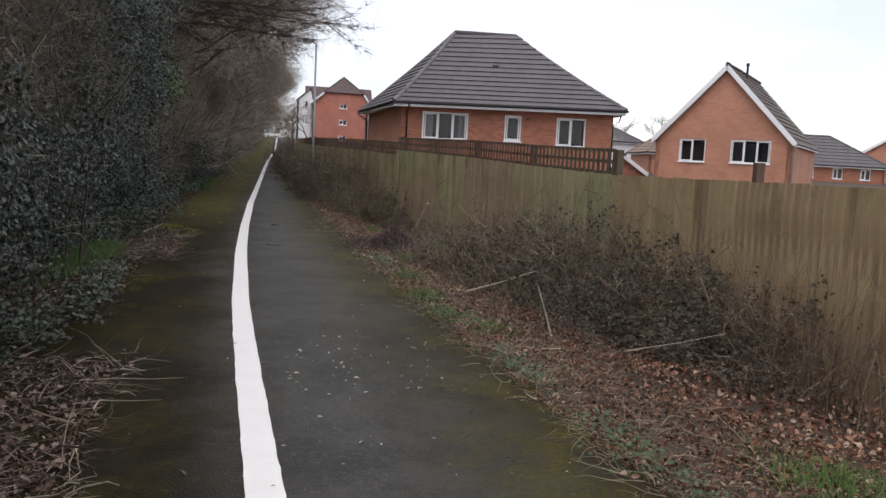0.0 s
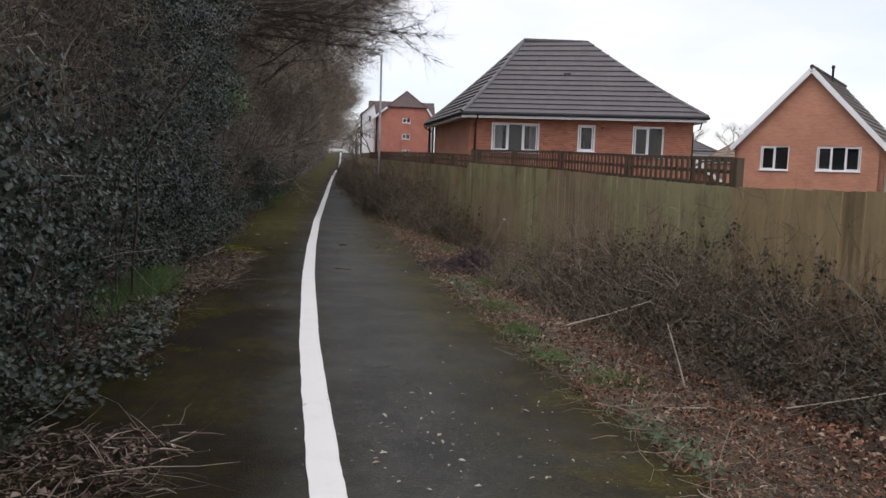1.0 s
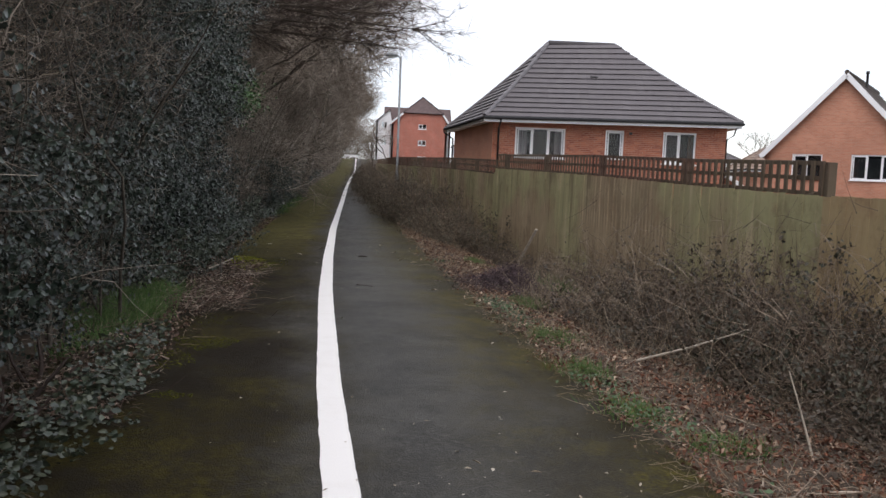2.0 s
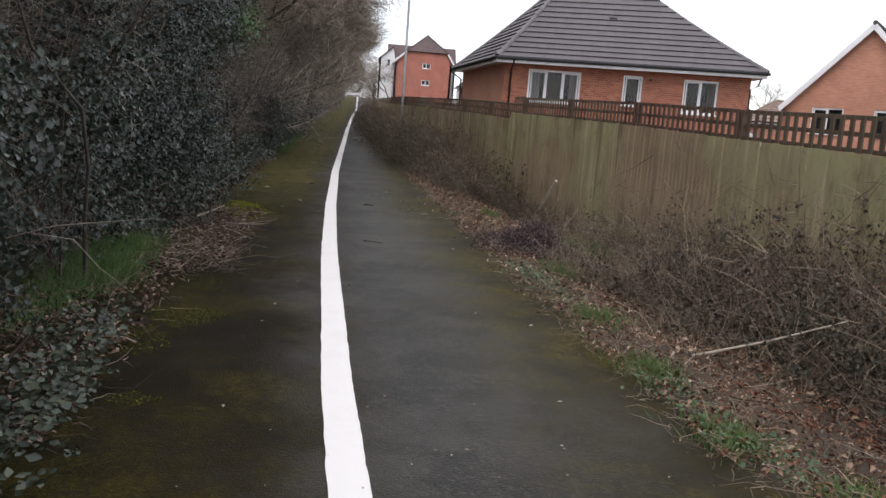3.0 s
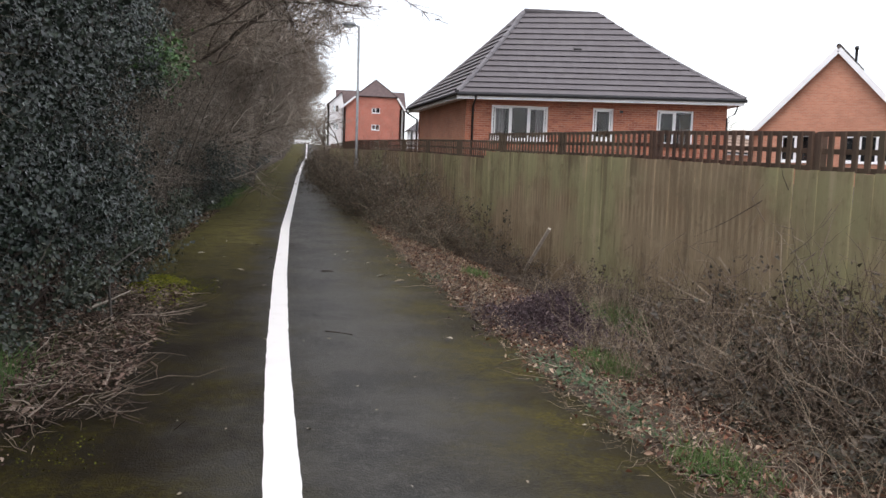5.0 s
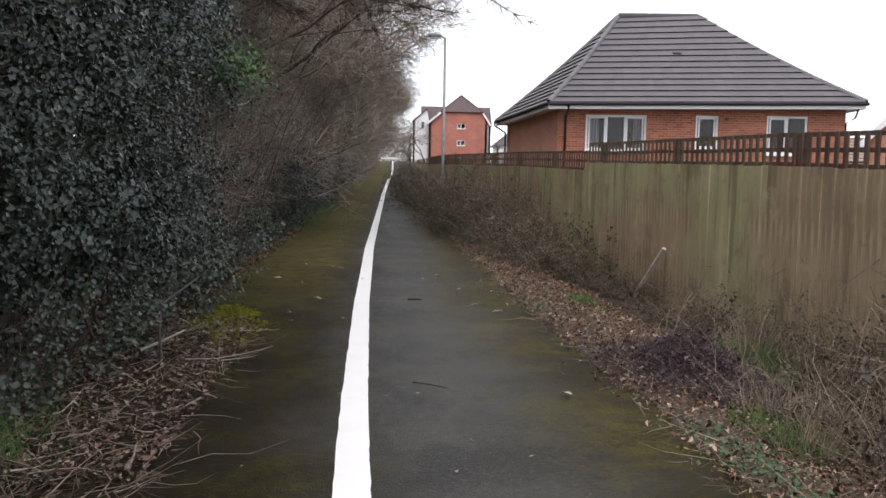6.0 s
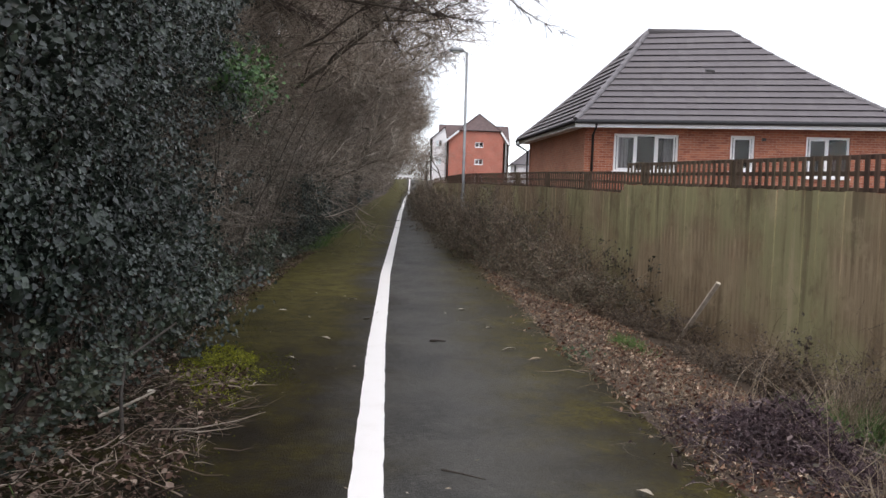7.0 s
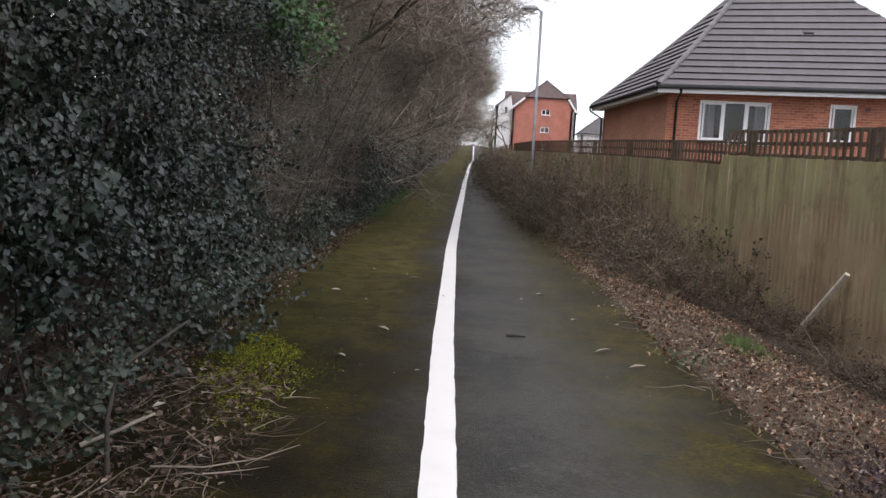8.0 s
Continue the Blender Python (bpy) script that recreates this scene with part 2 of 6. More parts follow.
M_ASPHALT, M_LINE, M_GLASS = asphalt_mat(), paint_line_mat(), glass_mat()
M_SOIL = plain("verge_soil", (0.040, 0.028, 0.018), (0.085, 0.060, 0.038), 2.2, 0.95, relief=0.6, fine=28)
M_ROAD = plain("road_asphalt", (0.05, 0.05, 0.05), (0.08, 0.08, 0.078), 1.0, 0.85)
M_BOARD = board_mat("fence_board", (0.242, 0.180, 0.108), (0.425, 0.334, 0.210), (0.345, 0.338, 0.172))
M_BOARD_TAN = board_mat("bare_fence_board", (0.235, 0.160, 0.088), (0.46, 0.345, 0.195), (0.37, 0.285, 0.150))
M_TRELLIS = board_mat("trellis_wood", (0.080, 0.045, 0.032), (0.150, 0.090, 0.062), (0.10, 0.08, 0.05))
M_BRICK = brick_mat("red_brick", (0.28, 0.088, 0.052), (0.46, 0.165, 0.090), (0.44, 0.30, 0.23))
M_BRICK_ORANGE = brick_mat("orange_brick", (0.48, 0.205, 0.128), (0.57, 0.26, 0.165), (0.50, 0.35, 0.26))
M_BRICK_FLATS = brick_mat("flats_brick", (0.42, 0.135, 0.095), (0.52, 0.185, 0.130), (0.45, 0.28, 0.22))
M_TILE = tile_mat("grey_roof_tile", (0.118, 0.108, 0.113), (0.136, 0.125, 0.131))
M_TILE_CAP = plain("hip_cap_tile", (0.135, 0.128, 0.135), (0.20, 0.19, 0.195), 3, 0.8)
M_TILE_BROWN = tile_mat("brown_roof_tile", (0.10, 0.080, 0.068), (0.145, 0.118, 0.098))
M_TILE_RED = tile_mat("red_brown_roof_tile", (0.085, 0.058, 0.056), (0.115, 0.078, 0.074))
M_TILE_BUFF = tile_mat("buff_roof_tile", (0.26, 0.185, 0.14), (0.32, 0.23, 0.17))
M_UPVC = plain("white_plastic", (0.78, 0.79, 0.80), (0.84, 0.84, 0.84), 2, 0.35, relief=0.03)
M_BLACK = plain("black_plastic", (0.012, 0.012, 0.013), (0.022, 0.022, 0.023), 3, 0.4, relief=0.05)
M_RENDER = plain("white_render", (0.76, 0.77, 0.78), (0.84, 0.84, 0.84), 1.0, 0.9)
M_STEEL = plain("galvanised_steel", (0.20, 0.22, 0.23), (0.30, 0.32, 0.33), 5, 0.55, 0.6, relief=0.1)
M_LENS = plain("lamp_lens", (0.42, 0.44, 0.40), (0.52, 0.54, 0.50), 4, 0.3, relief=0.02)
# nearly black: the dimness inside the rooms is put into this colour
M_ROOM = plain("shaded_room_plaster", (0.028, 0.026, 0.028), (0.05, 0.045, 0.045), 1.5, 0.9)
M_CURTAIN = plain("grey_curtain", (0.30, 0.25, 0.26), (0.44, 0.38, 0.39), 3, 0.9, stretch=(6, 6, 0.3))
M_BARK = plain("grey_brown_bark", (0.055, 0.045, 0.034), (0.125, 0.105, 0.080), 5, 0.9, relief=0.7, fine=40)
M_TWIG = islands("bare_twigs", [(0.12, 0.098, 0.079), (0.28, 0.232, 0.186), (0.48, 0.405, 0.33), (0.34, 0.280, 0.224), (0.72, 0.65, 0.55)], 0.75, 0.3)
# a darker copy of the bare twigs, with the hedge's shade in its colour
M_TWIG_SHADED = islands("shaded_twigs", [(0.080, 0.064, 0.051), (0.16, 0.130, 0.103), (0.27, 0.223, 0.176), (0.47, 0.41, 0.335)], 0.75, 0.3)
M_TWIG_FAR = islands("red_brown_twigs", [(0.19, 0.158, 0.127), (0.30, 0.250, 0.202), (0.44, 0.375, 0.31)], 0.8, 0.2)
M_TWIG_CROWN = islands("crown_twigs", [(0.19, 0.158, 0.127), (0.32, 0.267, 0.215), (0.47, 0.40, 0.33)], 0.8, 0.2)
M_TWIG_DARK = islands("dark_twigs", [(0.05, 0.036, 0.03), (0.085, 0.06, 0.05), (0.12, 0.09, 0.075)], 0.8, 0.2)
M_HEAP = islands("dark_brushwood", [(0.024, 0.014, 0.018), (0.055, 0.033, 0.042), (0.095, 0.060, 0.070), (0.05, 0.03, 0.036), (0.30, 0.235, 0.235)], 0.7, 0.4)
M_BRAMBLE = islands("bramble_canes", [(0.050, 0.034, 0.024), (0.110, 0.076, 0.052), (0.17, 0.122, 0.086), (0.38, 0.305, 0.225), (0.075, 0.047, 0.036)], 0.7, 0.3)
# the pale last tone paints glints onto a few of the leaves
M_IVY = islands("ivy_leaf", [(0.005, 0.010, 0.007), (0.010, 0.020, 0.013), (0.017, 0.031, 0.021), (0.027, 0.046, 0.031), (0.076, 0.102, 0.072)], 0.34, 0.55)
# paler, greyer ivy for the hedge foot and the bare bushes
M_IVY_GREY = islands("grey_ivy_leaf", [(0.016, 0.026, 0.016), (0.038, 0.054, 0.032), (0.090, 0.100, 0.062)], 0.4, 0.5)
M_IVY_BRIGHT = islands("young_ivy_leaf", [(0.03, 0.085, 0.022), (0.055, 0.14, 0.030), (0.10, 0.19, 0.045)], 0.45, 0.5)
M_BRAMBLE_LEAF = islands("bramble_leaf", [(0.020, 0.016, 0.009), (0.050, 0.036, 0.021), (0.090, 0.060, 0.037), (0.040, 0.032, 0.017), (0.16, 0.115, 0.076)], 0.5, 0.45)
M_BRAMBLE_GREEN = islands("green_bramble_leaf", [(0.016, 0.018, 0.009), (0.034, 0.036, 0.018), (0.060, 0.053, 0.028), (0.046, 0.034, 0.022), (0.13, 0.100, 0.065)], 0.5, 0.4)
M_BRAMBLE_PALE = islands("olive_bramble_leaf", [(0.038, 0.042, 0.022), (0.085, 0.084, 0.045), (0.15, 0.118, 0.075), (0.080, 0.066, 0.044), (0.25, 0.19, 0.14)], 0.55, 0.4)
M_LITTER = islands("fallen_leaf", [(0.040, 0.019, 0.013), (0.13, 0.056, 0.034), (0.25, 0.115, 0.070), (0.38, 0.235, 0.155), (0.66, 0.53, 0.40), (0.29, 0.205, 0.135), (0.125, 0.052, 0.034), (0.045, 0.026, 0.018)], 0.75, 0.3)
M_LITTER_RUST = islands("rust_fallen_leaf", [(0.040, 0.017, 0.011), (0.13, 0.050, 0.028), (0.25, 0.098, 0.054), (0.30, 0.155, 0.095), (0.50, 0.38, 0.28), (0.24, 0.135, 0.080), (0.14, 0.048, 0.028), (0.045, 0.023, 0.015)], 0.75, 0.3)
M_LITTER_DARK = islands("rotting_leaf", [(0.030, 0.018, 0.014), (0.080, 0.046, 0.035), (0.14, 0.086, 0.064), (0.25, 0.172, 0.134), (0.42, 0.33, 0.26)], 0.8, 0.25)
M_LITTER_PALE = islands("pale_fallen_leaf", [(0.42, 0.36, 0.27), (0.62, 0.57, 0.48), (0.32, 0.25, 0.17)], 0.8, 0.25)
M_STRAW = islands("dead_stalks", [(0.050, 0.034, 0.026), (0.14, 0.098, 0.074), (0.36, 0.285, 0.22), (0.060, 0.040, 0.030), (0.20, 0.142, 0.108), (0.58, 0.48, 0.385), (0.035, 0.024, 0.019)], 0.8, 0.2)
M_STRAW_PALE = islands("pale_dry_stems", [(0.16, 0.12, 0.085), (0.30, 0.24, 0.17), (0.46, 0.385, 0.29)], 0.8, 0.2)
M_GRASS = islands("grass_blades", [(0.055, 0.13, 0.03), (0.09, 0.19, 0.045), (0.13, 0.23, 0.06), (0.22, 0.24, 0.10)], 0.6, 0.35)
M_WEED = islands("weed_leaf", [(0.035, 0.075, 0.028), (0.060, 0.110, 0.045), (0.085, 0.135, 0.060)], 0.55, 0.4)
M_MOSS = islands("moss", [(0.17, 0.185, 0.016), (0.27, 0.285, 0.026), (0.42, 0.43, 0.060), (0.10, 0.10, 0.014)], 0.9, 0.1)
M_MOSS_DULL = islands("dull_moss", [(0.060, 0.062, 0.010), (0.115, 0.118, 0.018), (0.19, 0.19, 0.030)], 0.9, 0.1)
M_STICK = plain("bleached_stick", (0.26, 0.22, 0.17), (0.42, 0.37, 0.30), 14, 0.8, relief=0.4)
M_STAKE = plain("sawn_stake", (0.40, 0.35, 0.28), (0.62, 0.56, 0.47), 9, 0.8, relief=0.4)
M_DARKSTICK = plain("wet_stick", (0.030, 0.024, 0.018), (0.060, 0.046, 0.034), 14, 0.7, relief=0.4)
# twigs paled in colour, as distance haze would make them
M_FARTREE = islands("haze_pale_twigs", [(0.34, 0.33, 0.29), (0.42, 0.41, 0.34), (0.50, 0.48, 0.40)], 0.9, 0.1)


# ---- mesh helpers ----
class Soup:
    """A growing list of points and faces."""

    def __init__(self):
        self.v, self.f, self.uv = [], [], []

    def face(self, pts, uvs=None):
        n = len(self.v)
        self.v.extend(tuple(p) for p in pts)
        self.f.append(tuple(range(n, n + len(pts))))
        self.uv.append(uvs or [(0.0, 0.0)] * len(pts))

    def bar(self, p0, p1, w, h, up=(0, 0, 1), ch=0.12):
        """A chamfered bar from p0 to p1, w wide and h high."""
        p0, p1 = Vector(p0), Vector(p1)
        d = (p1 - p0).normalized()
        side = d.cross(Vector(up))
        if side.length < 1e-4:
            side = d.cross(Vector((1, 0, 0)))
        side.normalize()
        top = side.cross(d)
        c = min(w, h) * ch
        prof = [(-w / 2 + c, -h / 2), (w / 2 - c, -h / 2), (w / 2, -h / 2 + c), (w / 2, h / 2 - c), (w / 2 - c, h / 2), (-w / 2 + c, h / 2), (-w / 2, h / 2 - c), (-w / 2, -h / 2 + c)]
        n = len(self.v)
        for p in (p0, p1):
            self.v.extend(tuple(p + side * a + top * b) for a, b in prof)
        for i in range(8):
            j = (i + 1) % 8
            self.f.append((n + i, n + j, n + 8 + j, n + 8 + i))
        self.f.append(tuple(n + i for i in reversed(range(8))))
        self.f.append(tuple(n + 8 + i for i in range(8)))
        self.uv.extend([[(0.0, 0.0)] * 4] * 8 + [[(0.0, 0.0)] * 8] * 2)

    def tube(self, pts, radii, sides=6, cap=True):
        pts = [Vector(p) for p in pts]
        n0 = len(self.v)
        for i, p in enumerate(pts):
            d = (pts[min(i + 1, len(pts) - 1)] - pts[max(i - 1, 0)]).normalized()
            a = d.orthogonal().normalized() if abs(d.z) > 0.95 else d.cross(Vector((0, 0, 1))).normalized()
            b = d.cross(a)
            for k in range(sides):
                t = 2 * math.pi * k / sides
                self.v.append(tuple(p + (a * math.cos(t) + b * math.sin(t)) * radii[i]))
        for i in range(len(pts) - 1):
            for k in range(sides):
                j = (k + 1) % sides
                self.f.append((n0 + i * sides + k, n0 + i * sides + j, n0 + (i + 1) * sides + j, n0 + (i + 1) * sides + k))
                self.uv.append([(0.0, 0.0)] * 4)
        if cap:
            for base, order in ((n0, range(sides)), (n0 + (len(pts) - 1) * sides, range(sides))):
                self.f.append(tuple(base + k for k in order))
                self.uv.append([(0.0, 0.0)] * sides)

    def mesh(self, name, material, smooth=False, with_uv=False):
        me = bpy.data.meshes.new(name)
        me.from_pydata(self.v, [], self.f)
        if with_uv:
            lay = me.uv_layers.new(name="UVMap")
            flat = [c for face in self.uv for pair in face for c in pair]
            lay.data.foreach_set("uv", flat)
        me.materials.append(material)
        if smooth:
            me.polygons.foreach_set("use_smooth", [True] * len(me.polygons))
        me.update()
        return me


def array_mesh(name, verts, faces, material):
    """A mesh from numpy arrays of points and equal-sized faces."""
    me = bpy.data.meshes.new(name)
    nv, nf, k = len(verts), len(faces), faces.shape[1]
    me.vertices.add(nv)
    me.vertices.foreach_set("co", np.asarray(verts, np.float32).ravel())
    me.loops.add(nf * k)
    me.loops.foreach_set("vertex_index", np.asarray(faces, np.int32).ravel())
    me.polygons.add(nf)
    me.polygons.foreach_set("loop_start", np.arange(0, nf * k, k, dtype=np.int32))
    me.materials.append(material)
    me.update(calc_edges=True)
    me.validate()
    return me


def part(name, data, parent, label=""):
    ob = new(name, data)
    ob.parent = parent
    if label:
        ob["label"] = label
    return ob


def thing(name, label, category, group="", kind="", at=None):
    ob = new(name)
    if at is not None:
        ob.matrix_basis = at
    return tagged(ob, label, category, group, kind)


def solid(name, data, label, category="", group="", kind=""):
    return tagged(new(name, data), label, category, group, kind)


# ---- the plan ----
LINE_Y = [-12, 4.9, 6.5, 8.1, 9.9, 11.2, 13.5, 14.75, 16.8, 19.0, 22.4, 25.7, 30, 40, 50, 75, 88, 112, 130, 400]
LINE_X = [2.6, 0.845, 0.675, 0.510, 0.335, 0.235, 0.05, -0.04, -0.17, -0.31, -0.485, -0.66, -0.83, -1.19, -1.55, -2.33, -2.62, -3.45, -4.1, -15]
RISE_Y = [-50, 20, 30, 40, 50, 60, 75, 90, 110, 130, 200, 3000]
RISE_Z = [0, 0, 0.13, 0.42, 0.75, 1.05, 1.45, 1.8, 2.9, 4.1, 4.4, 6]
YARD_Y = [-50, 5, 20, 35, 60, 90, 130, 200, 3000]
YARD_Z = [-0.2, -0.1, 0.3, 1.2, 1.4, 2.0, 4.1, 4.4, 6]


def xc(y):
    return float(np.interp(y, LINE_Y, LINE_X))


def xf(y):
    """The fence's line."""
    return 5.165 - 0.1394 * (y - 12.435) if y < 42 else 1.043 + (y - 42) * (-0.04)


def smooth(t):
    t = min(max(t, 0.0), 1.0)
    return t * t * (3 - 2 * t)


HALF_R, HALF_L = 1.85, 1.95


def gz(x, y):
    z = float(np.interp(y, RISE_Y, RISE_Z))
    c = xc(y)
    if x > c + HALF_R:
        f = xf(y)
        t = (x - c - HALF_R) / max(f - c - HALF_R, 0.3)
        low = z - 0.38 * (1 - smooth((y - 22) / 22)) * smooth(t)
        z = low + (float(np.interp(y, YARD_Y, YARD_Z)) - low) * smooth((x - f - 0.3) / 2.0)
    elif x < c - HALF_L:
        z += 0.30 * smooth((c - HALF_L - x) / 2.2)
    return z


def rough_ground(x, y):
    d = min(abs(x - xc(y)) - 1.7, 1.0)
    return gz(x, y) - 0.03 + (0.05 * noise.noise((x * 1.7, y * 1.7, 0)) * max(d, 0) if abs(x) < 30 else 0)


def build_ground():
    xs = sorted(set([-2500, -900, -300, -120, -60, -35, -22] + [round(-15 + i * 0.35, 2) for i in range(75)] + [13, 16, 20, 26, 34, 45, 60, 90, 150, 400, 1000, 2500]))
    ys = sorted(set([-60, -35, -20, -12] + [-8 + i * 0.4 for i in range(135)] + [47, 49, 52, 55, 58, 62, 66, 70, 75, 82, 90, 100, 110, 120, 130, 150, 200, 300, 600, 1200, 3000]))
    verts = [(x, y, rough_ground(x, y)) for y in ys for x in xs]
    n = len(xs)
    faces = [(j * n + i, j * n + i + 1, (j + 1) * n + i + 1, (j + 1) * n + i) for j in range(len(ys) - 1) for i in range(n - 1)]
    ob = solid("ground", array_mesh("ground", np.array(verts), np.array(faces), M_SOIL), "dark damp earth of the verges and gardens", "ground", kind="structure")
    return ob


def build_path():
    ys = [-10 + 0.5 * i for i in range(120)] + [50 + 2 * i for i in range(41)]
    offs = [-2.1, -1.7, -1.2, -0.6, 0, 0.6, 1.2, 1.65, 1.95]
    s = Soup()
    grid = []
    for y in ys:
        row = []
        for k, o in enumerate(offs):
            wob = 0.10 * noise.noise((y * 0.9, o, 3)) + 0.05 * noise.noise((y * 4, o, 9)) if k in (0, len(offs) - 1) else 0
            camber = 0.015 - 0.012 * o * o * 0.6
            row.append((xc(y) + o + wob, y, float(np.interp(y, RISE_Y, RISE_Z)) + camber, o))
        grid.append(row)
    for a, b, y0, y1 in zip(grid, grid[1:], ys, ys[1:]):
        for k in range(len(offs) - 1):
            q = (a[k], a[k + 1], b[k + 1], b[k])
            s.face([p[:3] for p in q], [(q[0][3], y0), (q[1][3], y0), (q[2][3], y1), (q[3][3], y1)])
        s.face([a[-1][:3], (a[-1][0] + 0.02, a[-1][1], a[-1][2] - 0.08), (b[-1][0] + 0.02, b[-1][1], b[-1][2] - 0.08), b[-1][:3]], [(1.95, y0), (1.95, y0), (1.95, y1), (1.95, y1)])
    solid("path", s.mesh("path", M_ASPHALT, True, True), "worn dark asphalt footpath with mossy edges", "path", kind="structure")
    s = Soup()
    step, y, last = 0.08, -8.0, None
    while y < 130:
        wl, wr = 0.007 * noise.noise((y * 23, 1, 0)) + 0.006 * noise.noise((y * 3, 2, 0)), 0.009 * noise.noise((y * 23, 7, 0)) + 0.006 * noise.noise((y * 3, 8, 0))
        z = float(np.interp(y, RISE_Y, RISE_Z)) + 0.020
        cur = ((xc(y) - 0.087 + wl, y, z), (xc(y) + 0.087 + wr, y, z))
        if last:
            s.face([last[0], last[1], cur[1], cur[0]])
        last = cur
        y += step if y < 30 else 0.5
    solid("painted_line", s.mesh("painted_line", M_LINE), "white painted centre line on the footpath", "road marking", kind="structure")


# ---- roofs and walls ----
def slope(parent, a, b, c, d, rows, mat, flare=0.12):
    """Tile courses from the eave a-b up to the ridge c-d, each one a strip with its own lip."""
    a, b, c, d = Vector(a), Vector(b), Vector(c), Vector(d)
    nrm = (b - a).cross(c - a).normalized()
    if nrm.z < 0:
        nrm = -nrm
    rise = c.z - a.z

    def at(p, q, t):
        v = p.lerp(q, t)
        v.z = p.z + rise * ((1 - flare) * t + flare * t * t)
        return v

    for k in range(rows):
        t0, t1 = max(k / rows - (0.0 if k == 0 else 0.004), 0), min((k + 1) / rows + 0.008, 1)
        p, q, r, w = at(a, c, t0), at(b, d, t0), at(b, d, t1), at(a, c, t1)
        lo, hi = nrm * 0.058, nrm * 0.0
        s = Soup()
        u0, u1 = 0.0, (q - p).length
        v0 = (w - p).dot((q - p).normalized()) if u1 > 0 else 0
        v1 = (r - p).dot((q - p).normalized())
        off = 0.165 * (k % 2)
        s.face([p + lo, q + lo, r + hi, w + hi], [(off + u0, 0.1), (off + u1, 0.1), (off + v1, 0.9), (off + v0, 0.9)])
        k0 = 0.30 if k else 0.0
        pi, qi = p.lerp(w, k0) - nrm * 0.02, q.lerp(r, k0) - nrm * 0.02
        s.face([pi, qi, q + lo, p + lo])
        s.face([pi, p + lo, w + hi, w - nrm * 0.02])
        s.face([qi, r - nrm * 0.02, r + hi, q + lo])
        s.face([pi, w - nrm * 0.02, r - nrm * 0.02, qi])
        part("tile_course", s.mesh("tile_course", mat, False, True), parent)
    return at


def capping(parent, p, q, mat, bend=0.0, r=0.12, name="hip_tiles"):
    """Half-round tiles laid end to end along a hip or ridge."""
    p, q = Vector(p), Vector(q)
    n = max(int((q - p).length / 0.42), 2)
    s = Soup()
    rise = q.z - p.z

    def at(t):
        v = p.lerp(q, t)
        v.z = p.z + rise * ((1 - bend) * t + bend * t * t)
        return v

    for k in range(n):
        s.tube([at(k / n), at((k + 1.06) / n if k < n - 1 else 1)], [r, r * 0.95], 8)
    part(name, s.mesh(name, mat, True), parent)


def wall_sheet(parent, name, p, q, z0, z1, holes, mat, thick=0.28, top=None):
    """An upright wall from p to q (plan), with openings (u0, u1, z0, z1), built of blocks round the openings. top(u): a gable's height."""
    p, q = Vector((p[0], p[1], 0)), Vector((q[0], q[1], 0))
    d = (q - p).normalized()
    length = (q - p).length
    nrm = Vector((d.y, -d.x, 0))
    cuts_u = sorted({0.0, length, *[h[0] for h in holes], *[h[1] for h in holes]})
    s = Soup()

    def P(u, z, back):
        v = p + d * u - nrm * (thick if back else 0)
        return (v.x, v.y, z)

    for u0, u1 in zip(cuts_u, cuts_u[1:]):
        spans = [(z0, z1)]
        for h in holes:
            if h[0] <= u0 + 1e-6 and h[1] >= u1 - 1e-6:
                spans = [t for a, b in spans for t in ((a, min(b, h[2])), (max(a, h[3]), b)) if t[1] - t[0] > 1e-6]
        for a, b in spans:
            s.face([P(u0, a, 0), P(u1, a, 0), P(u1, b, 0), P(u0, b, 0)], [(u0, a), (u1, a), (u1, b), (u0, b)])
            s.face([P(u1, a, 1), P(u0, a, 1), P(u0, b, 1), P(u1, b, 1)], [(u0, a), (u1, a), (u1, b), (u0, b)])
            s.face([P(u0, b, 0), P(u1, b, 0), P(u1, b, 1), P(u0, b, 1)], [(u0, 0), (u1, 0), (u1, .28), (u0, .28)])
            s.face([P(u0, a, 1), P(u1, a, 1), P(u1, a, 0), P(u0, a, 0)], [(u0, 0), (u1, 0), (u1, .28), (u0, .28)])
            s.face([P(u0, a, 1), P(u0, a, 0), P(u0, b, 0), P(u0, b, 1)], [(0, a), (.28, a), (.28, b), (0, b)])
            s.face([P(u1, a, 0), P(u1, a, 1), P(u1, b, 1), P(u1, b, 0)], [(0, a), (.28, a), (.28, b), (0, b)])
    if top:
        apex = top
        s.face([P(0, z1, 0), P(length, z1, 0), P(apex[0], apex[1], 0)], [(0, z1), (length, z1), apex])
        s.face([P(length, z1, 1), P(0, z1, 1), P(apex[0], apex[1], 1)], [(0, z1), (length, z1), apex])
    part(name, s.mesh(name, mat, False, True), parent)
    return p, d, nrm


